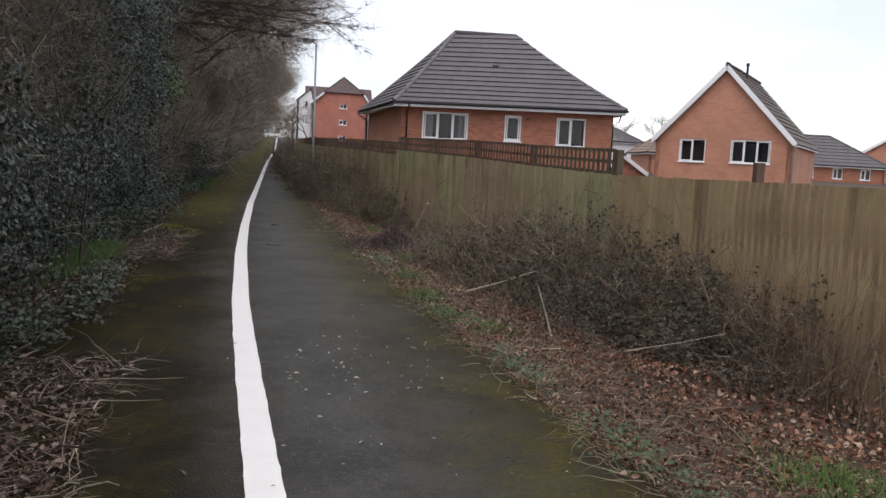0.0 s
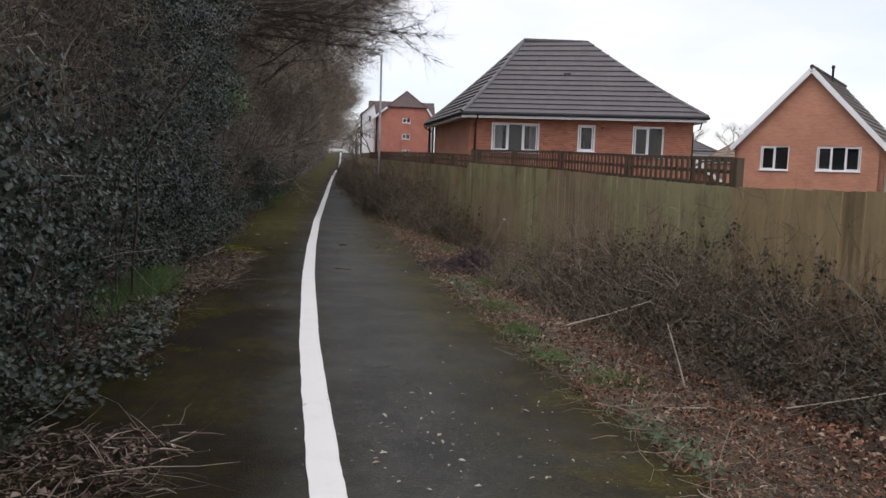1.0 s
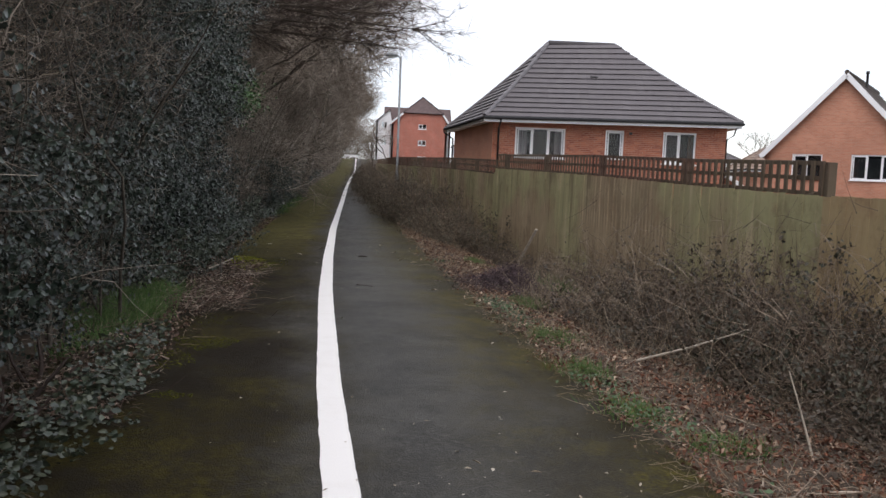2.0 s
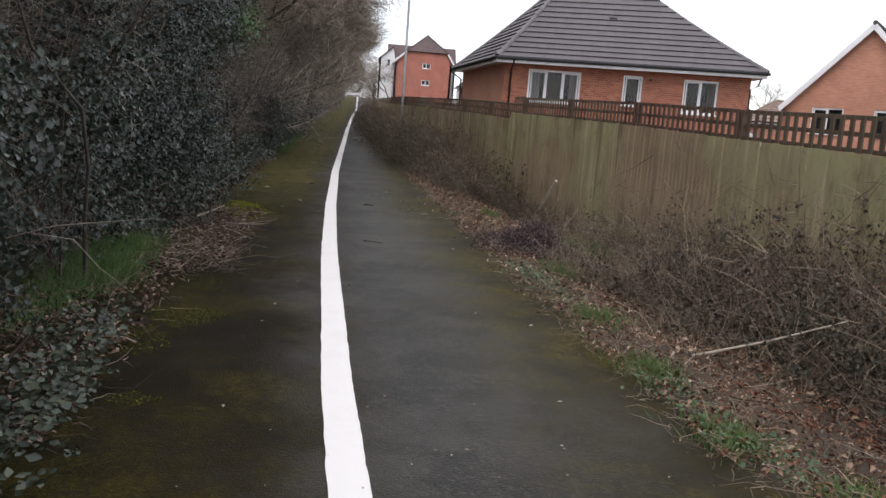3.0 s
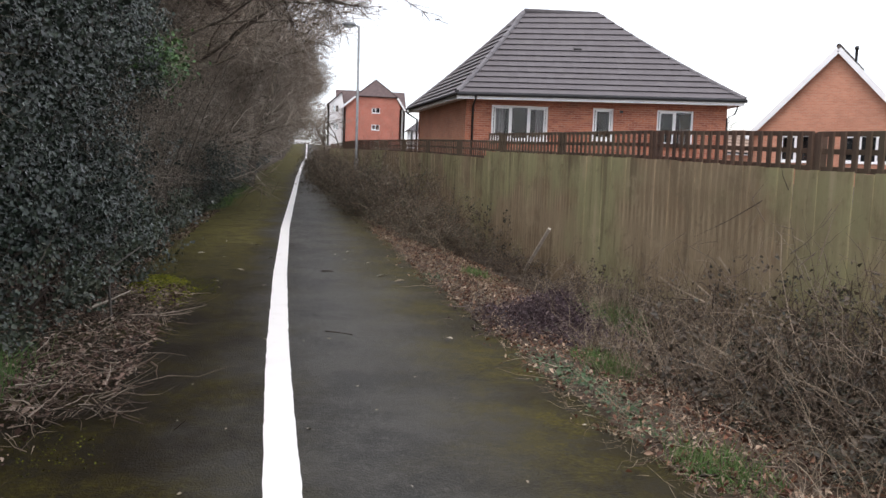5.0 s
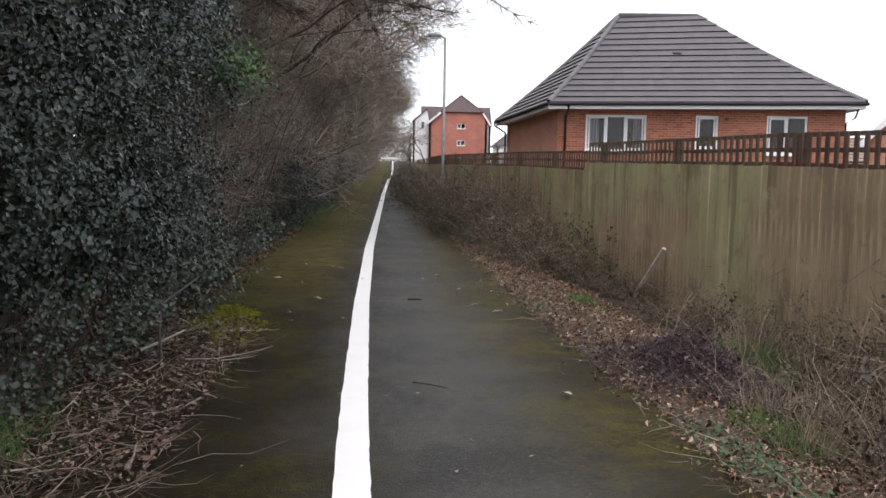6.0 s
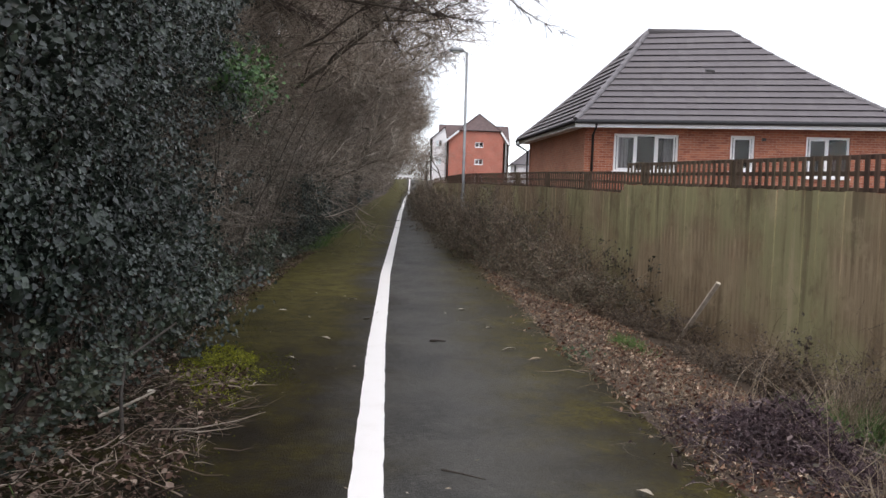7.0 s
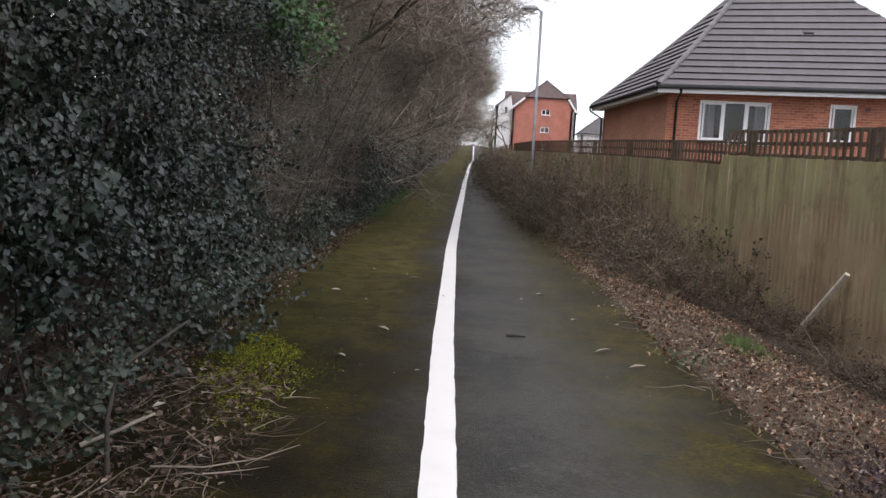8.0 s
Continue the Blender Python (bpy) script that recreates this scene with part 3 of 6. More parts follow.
def window(parent, p, d, nrm, u0, u1, z0, z1, lights, curtain=False, bars=0):
    """A white casement with frame, mullions, panes and sill, set back in its opening."""
    s = Soup()

    def P(u, z, out):
        v = p + d * u + nrm * out
        return Vector((v.x, v.y, z))

    fr = 0.07
    for a, b in (((u0, z0 + fr / 2), (u1, z0 + fr / 2)), ((u0, z1 - fr / 2), (u1, z1 - fr / 2))):
        s.bar(P(*a, -0.08), P(*b, -0.08), 0.07, fr, (0, 0, 1))
    for u in (u0 + fr / 2, u1 - fr / 2):
        s.bar(P(u, z0 + fr, -0.08), P(u, z1 - fr, -0.08), fr, 0.07, nrm)
    win = part("window", s.mesh("window_frame", M_UPVC), parent, "white plastic framed window")
    n = lights
    for i in range(n):
        a, b = u0 + fr + (u1 - u0 - 2 * fr) * i / n, u0 + fr + (u1 - u0 - 2 * fr) * (i + 1) / n
        if i:
            s = Soup()
            s.bar(P(a, z0 + fr, -0.075), P(a, z1 - fr, -0.075), 0.075, 0.07, nrm)
            part("mullion", s.mesh("mullion", M_UPVC), win)
        if i != 1 or n == 1 or bars:
            s = Soup()
            for uu in (a + 0.05, b - 0.05):
                s.bar(P(uu, z0 + fr, -0.06), P(uu, z1 - fr, -0.06), 0.045, 0.06, nrm)
            for zz in (z0 + fr + 0.025, z1 - fr - 0.025):
                s.bar(P(a + 0.05, zz, -0.06), P(b - 0.05, zz, -0.06), 0.06, 0.045, (0, 0, 1))
            part("casement", s.mesh("casement", M_UPVC), win)
        s = Soup()
        s.bar(P(a, (z0 + z1) / 2, -0.09), P(b, (z0 + z1) / 2, -0.09), 0.012, z1 - z0 - 2 * fr, (0, 0, 1), 0.02)
        g = part("pane", s.mesh("pane", M_GLASS), win)
        g.visible_shadow = False
    s = Soup()
    s.bar(P(u0 - 0.04, z0 - 0.02, -0.0), P(u1 + 0.04, z0 - 0.02, -0.0), 0.16, 0.05, (0, 0, 1))
    part("window_sill", s.mesh("window_sill", M_UPVC), win)
    if curtain:
        for a, b in ((u0 + 0.05, u0 + (u1 - u0) * 0.24), (u1 - (u1 - u0) * 0.20, u1 - 0.05)):
            s = Soup()
            m = 14
            pts = [(a + (b - a) * i / m, -0.30 + 0.03 * math.sin(i * 1.9)) for i in range(m + 1)]
            for (ua, oa), (ub, o2) in zip(pts, pts[1:]):
                s.face([P(ua, z0 - 0.1, oa), P(ub, z0 - 0.1, o2), P(ub, z1, o2), P(ua, z1, oa)])
                s.face([P(ub, z0 - 0.1, o2 - .01), P(ua, z0 - 0.1, oa - .01), P(ua, z1, oa - .01), P(ub, z1, o2 - .01)])
            part("curtain", s.mesh("curtain", M_CURTAIN, True), win, "pale grey curtain drawn to one side")
    return win


def downpipe(parent, pts, r=0.04):
    s = Soup()
    s.tube(pts, [r] * len(pts), 8)
    part("downpipe", s.mesh("downpipe", M_BLACK, True), parent, "black plastic downpipe")


def edge_run(parent, pts, r=0.06):
    """White fascia with a black gutter along the eaves."""
    for a, b in zip(pts, pts[1:]):
        a, b = Vector(a), Vector(b)
        d = (b - a).normalized()
        out = Vector((d.y, -d.x, 0))
        s = Soup()
        s.bar(a - out * 0.02 - Vector((0, 0, 0.10)), b - out * 0.02 - Vector((0, 0, 0.10)), 0.03, 0.19, (0, 0, 1))
        part("fascia", s.mesh("fascia", M_UPVC), parent, "white fascia board")
        s = Soup()
        s.tube([a + out * 0.06 - Vector((0, 0, 0.03)), b + out * 0.06 - Vector((0, 0, 0.03))], [r, r], 8)
        part("gutter", s.mesh("gutter", M_BLACK, True), parent, "black plastic gutter")


def flat_poly(parent, name, pts, mat, thick=0.1):
    s = Soup()
    up = [Vector(p) for p in pts]
    dn = [p - Vector((0, 0, thick)) for p in up]
    s.face(up)
    s.face(list(reversed(dn)))
    for i in range(len(up)):
        j = (i + 1) % len(up)
        s.face([up[i], dn[i], dn[j], up[j]])
    return part(name, s.mesh(name, mat), parent)


# ---- the bungalow with the hipped roof ----
def build_bungalow():
    house = thing("bungalow", "red brick bungalow with a grey tiled hipped roof and white windows", "house")
    fl, fr, br, bl = (4.77, 37.03), (13.95, 36.21), (14.7, 45.3), (3.95, 45.6)
    z0, z1 = 1.0, 3.98
    heads, sills = 3.71, 2.52
    wins = [(0.91, 2.89, sills, 2, True), (4.47, 5.20, sills + 0.10, 1, False), (6.74, 8.04, sills - 0.02, 2, False)]
    ln = math.dist(fl, fr)
    p, d, n = wall_sheet(house, "front_wall", fl, fr, z0, z1, [(a, b, s, heads + 0.02 * i) for i, (a, b, s, _, _) in enumerate(wins)], M_BRICK)
    for i, (a, b, s, lights, cur) in enumerate(wins):
        window(house, p, d, n, a, b, s, heads + 0.02 * i, 3 if i == 0 else lights, cur)
    # brighter brick here: the stronger light on this side is put into the colour
    wall_sheet(house, "side_wall", bl, fl, z0, z1, [], M_BRICK_ORANGE)
    wall_sheet(house, "side_wall", fr, br, z0, z1, [], M_BRICK)
    wall_sheet(house, "back_wall", br, bl, z0, z1, [], M_BRICK)
    inner = [(fl[0] + .3, fl[1] + .3), (fr[0] - .3, fr[1] + .3), (br[0] - .3, br[1] - .3), (bl[0] + .3, bl[1] - .3)]
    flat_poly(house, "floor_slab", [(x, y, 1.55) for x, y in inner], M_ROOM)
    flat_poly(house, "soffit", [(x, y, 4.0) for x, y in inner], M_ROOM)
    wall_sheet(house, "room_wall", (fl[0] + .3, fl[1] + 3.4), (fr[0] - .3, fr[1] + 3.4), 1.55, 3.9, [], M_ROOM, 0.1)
    efl, efr, ebr, ebl = (4.38, 36.57, 4.02), (14.33, 35.72, 4.16), (15.2, 45.8, 4.10), (3.50, 46.0, 4.05)
    rl, rr = (7.586, 41.15, 7.70), (10.53, 40.93, 7.70)
    flat_poly(house, "eaves_board", [Vector(v) - Vector((0, 0, 0.14)) for v in (efl, efr, ebr, ebl)], M_UPVC, 0.02)
    roof = part("roof", None, house)
    rows = 15
    slope(roof, efl, efr, rl, rr, rows, M_TILE)
    slope(roof, ebl, efl, rl, rl, rows, M_TILE)
    slope(roof, efr, ebr, rr, rr, rows, M_TILE)
    slope(roof, ebr, ebl, rr, rl, rows, M_TILE)
    for e, r in ((efl, rl), (ebl, rl), (efr, rr), (ebr, rr)):
        capping(roof, Vector(e) + Vector((0, 0, .03)), Vector(r) + Vector((0, 0, .03)), M_TILE_CAP, 0.12, 0.095)
    capping(roof, Vector(rl) + Vector((0, 0, .04)), Vector(rr) + Vector((0, 0, .04)), M_TILE, name="ridge_tiles")
    edge_run(house, [ebl, efl, efr, ebr])
    s = Soup()
    s.bar((9.02, 38.86, 6.02), (9.30, 38.84, 6.02), 0.20, 0.13, (0, -0.3, 1))
    part("roof_vent", s.mesh("roof_vent", M_BLACK), roof, "dark roof vent tile")
    downpipe(house, [(5.02, 36.50, 3.98), (5.02, 36.54, 3.86), (5.00, 36.90, 3.62), (5.00, 36.93, 1.1)])
    downpipe(house, [(3.42, 45.9, 4.0), (3.44, 45.85, 3.85), (3.85, 45.4, 3.55), (3.86, 45.35, 1.1)])
    downpipe(house, [(14.2, 35.85, 4.08), (14.15, 36.0, 3.7), (13.96, 36.2, 3.55), (13.96, 36.2, 1.1)], 0.03)
    s = Soup()
    s.bar((9.86 + .25, 36.42, 3.62), (9.86 + .36, 36.41, 3.62), 0.08, 0.09)
    part("wall_light", s.mesh("wall_light", M_BLACK), house)


# ---- gabled houses ----
def gabled_house(name, label, apex, gdir, half, depth, eave_z, ridge_z, floor_z, wins, brick, tile, rows=12, over=0.28, flue=False):
    """A house whose gable faces along -r; gdir: the way along the gable (plan). wins: (u from centre 0, u1, z0, z1, lights)."""
    house = thing(name, label, "house")
    g = Vector((*gdir, 0)).normalized()
    r = Vector((-g.y, g.x, 0))
    c = Vector((apex[0], apex[1], 0)) + r * over
    L, R = c - g * (half - over * 0.6), c + g * (half - over * 0.6)
    LB, RB = L + r * depth, R + r * depth
    wall_z = eave_z + 0.12
    length = (R - L).length
    p, d, n = wall_sheet(house, "gable_wall", L[:2], R[:2], floor_z, wall_z, [(a + length / 2, b + length / 2, z0, z1) for a, b, z0, z1, _ in wins], brick, top=(length / 2, ridge_z - 0.12))
    for a, b, za, zb, lights in wins:
        window(house, p, d, n, a + length / 2, b + length / 2, za, zb, lights)
    wall_sheet(house, "side_wall", R[:2], RB[:2], floor_z, wall_z, [], brick)
    wall_sheet(house, "side_wall", LB[:2], L[:2], floor_z, wall_z, [], brick)
    wall_sheet(house, "back_wall", RB[:2], LB[:2], floor_z, wall_z, [], brick, top=(length / 2, ridge_z - 0.12))
    a0 = Vector((apex[0], apex[1], 0))
    b0 = a0 + r * (depth + 2 * over)
    zr, ze = Vector((0, 0, ridge_z)), Vector((0, 0, eave_z))
    roof = part("roof", None, house)
    slope(roof, a0 + g * half + ze, b0 + g * half + ze, a0 + zr, b0 + zr, rows, tile, 0.0)
    slope(roof, b0 - g * half + ze, a0 - g * half + ze, b0 + zr, a0 + zr, rows, tile, 0.0)
    capping(roof, a0 + zr + Vector((0, 0, .05)), b0 + zr + Vector((0, 0, .05)), tile, name="ridge_tiles")
    for sgn in (-1, 1):
        s = Soup()
        s.bar(a0 + g * half * sgn + ze - Vector((0, 0, .10)) - r * 0.02, a0 + zr - Vector((0, 0, .10)) - r * 0.02, 0.04, 0.26, Vector((0, 0, 1)), 0.1)
        part("bargeboard", s.mesh("bargeboard", M_UPVC), house, "white bargeboard")
        s = Soup()
        e0, e1 = a0 + g * half * sgn + ze, b0 + g * half * sgn + ze
        s.bar(e0 - Vector((0, 0, .08)), e1 - Vector((0, 0, .08)), 0.05, 0.18)
        part("fascia", s.mesh("fascia", M_UPVC), house, "white fascia board")
        s = Soup()
        s.tube([e0 + g * sgn * 0.07 - Vector((0, 0, .03)), e1 + g * sgn * 0.07 - Vector((0, 0, .03))], [0.055, 0.055], 8)
        part("gutter", s.mesh("gutter", M_BLACK, True), house)
    inner = [L + r * .3 + g * .3, R + r * .3 - g * .3, RB - r * .3 - g * .3, LB - r * .3 + g * .3]
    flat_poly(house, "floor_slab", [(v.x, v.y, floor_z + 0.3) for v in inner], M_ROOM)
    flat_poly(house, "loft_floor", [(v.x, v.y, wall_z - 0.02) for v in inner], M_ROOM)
    # a black sheet close behind the openings stands for the unlit room
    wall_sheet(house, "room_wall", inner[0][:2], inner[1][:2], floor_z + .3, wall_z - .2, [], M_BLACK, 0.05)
    if flue:
        s = Soup()
        f = a0 + r * 4.2 + g * 0.30
        s.tube([f + Vector((0, 0, ridge_z - 0.6)), f + Vector((0, 0, ridge_z + 0.45)), f + Vector((0, 0, ridge_z + 0.47)), f + Vector((0, 0, ridge_z + 0.62))], [0.07, 0.07, 0.11, 0.09], 8)
        part("flue", s.mesh("flue", M_BLACK, True), roof, "black flue pipe")
        corner = R + g * 0.10 + r * 0.12
        s = Soup()
        s.tube([corner + Vector((0, 0, eave_z - 0.1)), corner + Vector((0, 0, floor_z))], [0.05, 0.05], 8)
        part("downpipe", s.mesh("downpipe", M_UPVC, True), house, "white plastic downpipe")
    return house


def hipped_house(name, label, front_l, front_r, depth, floor_z, eave_z, ridge_z, inset, wins, brick, tile, rows=9):
    house = thing(name, label, "house")
    a, b = Vector((*front_l, 0)), Vector((*front_r, 0))
    d = (b - a).normalized()
    r = Vector((-d.y, d.x, 0))
    c, e = b + r * depth, a + r * depth
    p, dd, n = wall_sheet(house, "front_wall", a[:2], b[:2], floor_z, eave_z, [w[:4] for w in wins], brick)
    for w in wins:
        window(house, p, dd, n, *w)
    wall_sheet(house, "side_wall", b[:2], c[:2], floor_z, eave_z, [], brick)
    wall_sheet(house, "side_wall", e[:2], a[:2], floor_z, eave_z, [], brick)
    wall_sheet(house, "back_wall", c[:2], e[:2], floor_z, eave_z, [], brick)
    o = 0.35
    E = [a - d * o - r * o, b + d * o - r * o, c + d * o + r * o, e - d * o + r * o]
    E = [v + Vector((0, 0, eave_z)) for v in E]
    m1, m2 = a + r * depth / 2 + d * inset[0] + Vector((0, 0, ridge_z)), b + r * depth / 2 - d * inset[1] + Vector((0, 0, ridge_z))
    roof = part("roof", None, house)
    slope(roof, E[0], E[1], m1, m2, rows, tile, 0)
    slope(roof, E[1], E[2], m2, m2, rows, tile, 0)
    slope(roof, E[2], E[3], m2, m1, rows, tile, 0)
    slope(roof, E[3], E[0], m1, m1, rows, tile, 0)
    for x, y in ((E[0], m1), (E[1], m2), (E[2], m2), (E[3], m1), (m1, m2)):
        capping(roof, x, y, tile)
    edge_run(house, [E[3], E[0], E[1], E[2]])
    i = [a + d * .4 + r * .4, b - d * .4 + r * .4, c - d * .4 - r * .4, e + d * .4 - r * .4]
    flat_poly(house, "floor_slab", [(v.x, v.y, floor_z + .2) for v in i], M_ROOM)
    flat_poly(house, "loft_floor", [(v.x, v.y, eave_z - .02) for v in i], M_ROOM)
    return house


def roof_slab(parent, name, pts, mat, thick=0.16):
    """One flat roof plane of any outline, with thickness; the tiles run level across it."""
    pts = [Vector(p) for p in pts]
    nrm = (pts[1] - pts[0]).cross(pts[2] - pts[0]).normalized()
    if nrm.z < 0:
        nrm = -nrm
    along = Vector((0, 0, 1)).cross(nrm).normalized()
    fall = nrm.cross(along)
    low = [p - nrm * thick for p in pts]
    s = Soup()
    s.face(pts, [(p.dot(along), p.dot(fall) / 0.32) for p in pts])
    s.face(list(reversed(low)))
    for i in range(len(pts)):
        j = (i + 1) % len(pts)
        s.face([pts[i], low[i], low[j], pts[j]])
    part(name, s.mesh(name, mat, False, True), parent)


def build_flats():
    """The three-storey block far along the path: a brick wing with a half-hipped gable, a cross wing behind it and a white rendered wing."""
    house = thing("apartment_block", "three-storey red brick flats with brown roofs and a white rendered wing", "house")
    y0, y1 = 131.0, 141.0
    xl, xr, zf, ze, zm, zt = 1.05, 9.45, 3.6, 9.75, 11.3, 14.1
    ws = [(4.05, 5.25, z, z + 0.80, 2) for z in (9.0, 6.55, 4.12)]
    p, d, n = wall_sheet(house, "front_wall", (xl, y0), (xr, y0), zf, ze, [w[:4] for w in ws], M_BRICK_FLATS)
    for w in ws:
        window(house, p, d, n, *w)
    s = Soup()
    out = [(xl, ze), (xr, ze), (8.75, zm), (2.8, zm)]
    s.face([(x, y0, z) for x, z in out], [(x - xl, z) for x, z in out])
    s.face([(x, y0 + .28, z) for x, z in reversed(out)], [(x - xl, z) for x, z in reversed(out)])
    part("gable_wall", s.mesh("gable_wall", M_BRICK_FLATS, False, True), house)
    wall_sheet(house, "side_wall", (xr, y0), (xr, y1), zf, ze, [], M_BRICK_FLATS)
    wall_sheet(house, "side_wall", (xl, y1), (xl, y0), zf, ze, [], M_BRICK_FLATS)
    wall_sheet(house, "back_wall", (xr, y1), (xl, y1), zf, ze, [], M_BRICK_FLATS)
    roof = part("roof", None, house)
    el, er, f = (.55, y0 - .35, 9.62), (9.98, y0 - .35, 9.62), y0 - .35
    ml, mr, top, back = (2.72, f, 11.42), (8.80, f, 11.42), (5.75, y0 + 3.2, zt), (5.75, y1 + .4, zt)
    roof_slab(roof, "roof_slope", [el, ml, top, back, (.55, y1 + .4, 9.62)], M_TILE_RED)
    roof_slab(roof, "roof_slope", [er, (9.98, y1 + .4, 9.62), back, top, mr], M_TILE_RED)
    roof_slab(roof, "half_hip", [ml, mr, top], M_TILE_RED)
    for a, b in ((ml, top), (mr, top), (top, back)):
        capping(roof, a, b, M_TILE_RED, r=0.11)
    for a, b in ((el, ml), (er, mr)):
        s = Soup()
        s.bar(Vector(a) - Vector((0, .05, .14)), Vector(b) - Vector((0, .05, .14)), 0.06, 0.26)
        part("bargeboard", s.mesh("bargeboard", M_UPVC), house, "white bargeboard")
    # the cross wing, its ridge lower than the gable's
    wl, wr, wy, wz = -0.2, 10.35, y0 + 7.0, 12.75
    roof_slab(roof, "roof_slope", [(wl, y0 + 2.3, 9.6), (wr, y0 + 2.3, 9.6), (wr, wy, wz), (wl, wy, wz)], M_TILE_RED)
    roof_slab(roof, "roof_slope", [(wr, wy + 4.7, 9.6), (wl, wy + 4.7, 9.6), (wl, wy, wz), (wr, wy, wz)], M_TILE_RED)
    wall_sheet(house, "wing_wall", (xr, y0 + 2.6), (wr - .15, y0 + 2.6), zf, ze - .1, [], M_RENDER)
    wall_sheet(house, "wing_wall", (wr - .15, y0 + 2.6), (wr - .15, wy + 4.4), zf, ze - .1, [], M_BRICK_FLATS, top=(4.4, wz - .2))
    # the white rendered wing
    ws = [(0.75, 1.65, z, z + 1.0, 2) for z in (9.0, 6.4)]
    p, d, n = wall_sheet(house, "rendered_wall", (-1.3, y0 + 1), (xl - .02, y0 + 1), zf, ze + .3, [w[:4] for w in ws], M_RENDER, top=(2.0, 11.8))
    for w in ws:
        window(house, p, d, n, *w)
    wall_sheet(house, "rendered_wall", (-1.3, y1), (-1.3, y0 + 1), zf, ze + .3, [], M_RENDER)
    roof_slab(roof, "roof_slope", [(-1.5, y0 + .8, ze + .25), (.7, y0 + .8, 11.95), (.7, y1, 11.95), (-1.5, y1, ze + .25)], M_TILE_RED)
    downpipe(house, [(xl + .15, y0 - .3, ze - .2), (xl + .2, y0 - .1, ze - .8), (xl + .2, y0 - .1, zf)], 0.08)
    s = Soup()
    s.tube([(xr + .12, y0 - .1, ze - .1), (xr + .12, y0 - .1, zf)], [0.13, 0.13], 8)
    part("downpipe", s.mesh("downpipe", M_UPVC, True), house, "white plastic downpipe")
    s = Soup()
    s.tube([(xl - .12, y0 - .1, ze - .1), (xl - .12, y0 - .1, zf)], [0.10, 0.10], 8)
    part("downpipe", s.mesh("downpipe", M_UPVC, True), house, "white plastic downpipe")


# ---- the fence ----
TOP_Y = [0, 8, 12.4, 15.4, 18.4, 25.0, 25.1, 30, 42, 80]
TOP_Z = [1.50, 1.50, 1.48, 1.56, 1.67, 1.83, 1.69, 1.83, 2.08, 2.75]


def build_fence():
    fence = thing("board_fence", "weathered close-boarded timber fence with green algae stains", "fence")
    rnd = random.Random(4)
    data = []
    for k in range(12):
        s = Soup()
        s.bar((0, 0, 0), (0, 0, 2.0), 0.1108, 0.018, (0, 1, 0), 0.06)
        data.append(s.mesh("fence_board", M_BOARD_TAN if k > 5 else M_BOARD))
    y, count = 3.0, 0
    rest = Soup()
    while y < 75:
        x, ang = xf(y), math.atan2(xf(y + .1) - xf(y), 0.1)
        top = float(np.interp(y, TOP_Y, TOP_Z)) + rnd.uniform(-0.008, 0.006)
        base = min(gz(x, y), top - 1.4) - 0.08
        if y < 38 and count < 300:
            ob = part("fence_board", data[count % 6 + (6 if y < 12.4 else 0)], fence)
            ob.matrix_basis = Matrix.Translation((x + rnd.uniform(-.0018, .0018), y, base)) @ Euler((rnd.uniform(-.006, .006), rnd.uniform(-.004, .004), math.pi / 2 - ang + math.radians(.7 + rnd.uniform(-.9, .9)))).to_matrix().to_4x4() @ Matrix.Diagonal((1, 1, (top - base) / 2.0, 1))
            count += 1
        else:
            rest.bar((x, y, base), (x, y, top), 0.1108, 0.018, (1, 0.14, 0), 0.06)
        y += 0.112
    tagged(part("far_boarding", rest.mesh("far_boarding", M_BOARD), fence), kind="stuff")
    for dz in (0.35, 1.0, 1.6):
        s = Soup()
        ys = [3 + 2 * i for i in range(37)]
        for a, b in zip(ys, ys[1:]):
            za, zb = float(np.interp(a, TOP_Y, TOP_Z)) - 1.95 + dz, float(np.interp(b, TOP_Y, TOP_Z)) - 1.95 + dz
            s.bar((xf(a) + .05, a, za), (xf(b) + .05, b, zb), 0.05, 0.08)
        part("rail", s.mesh("rail", M_BOARD), fence)
    for k in range(-3, 22):
        y = 12.435 + 2.97 * k
        top = float(np.interp(y, TOP_Y, TOP_Z)) + (0.35 if k >= 0 else (0.20 if k == -1 else -0.05))
        s = Soup()
        s.bar((xf(y) + 0.10, y, gz(xf(y), y) - .3), (xf(y) + 0.10, y, top), 0.095, 0.095, (1, 0, 0), 0.08)
        part("post", s.mesh("post", M_TRELLIS), fence, "dark brown timber post")


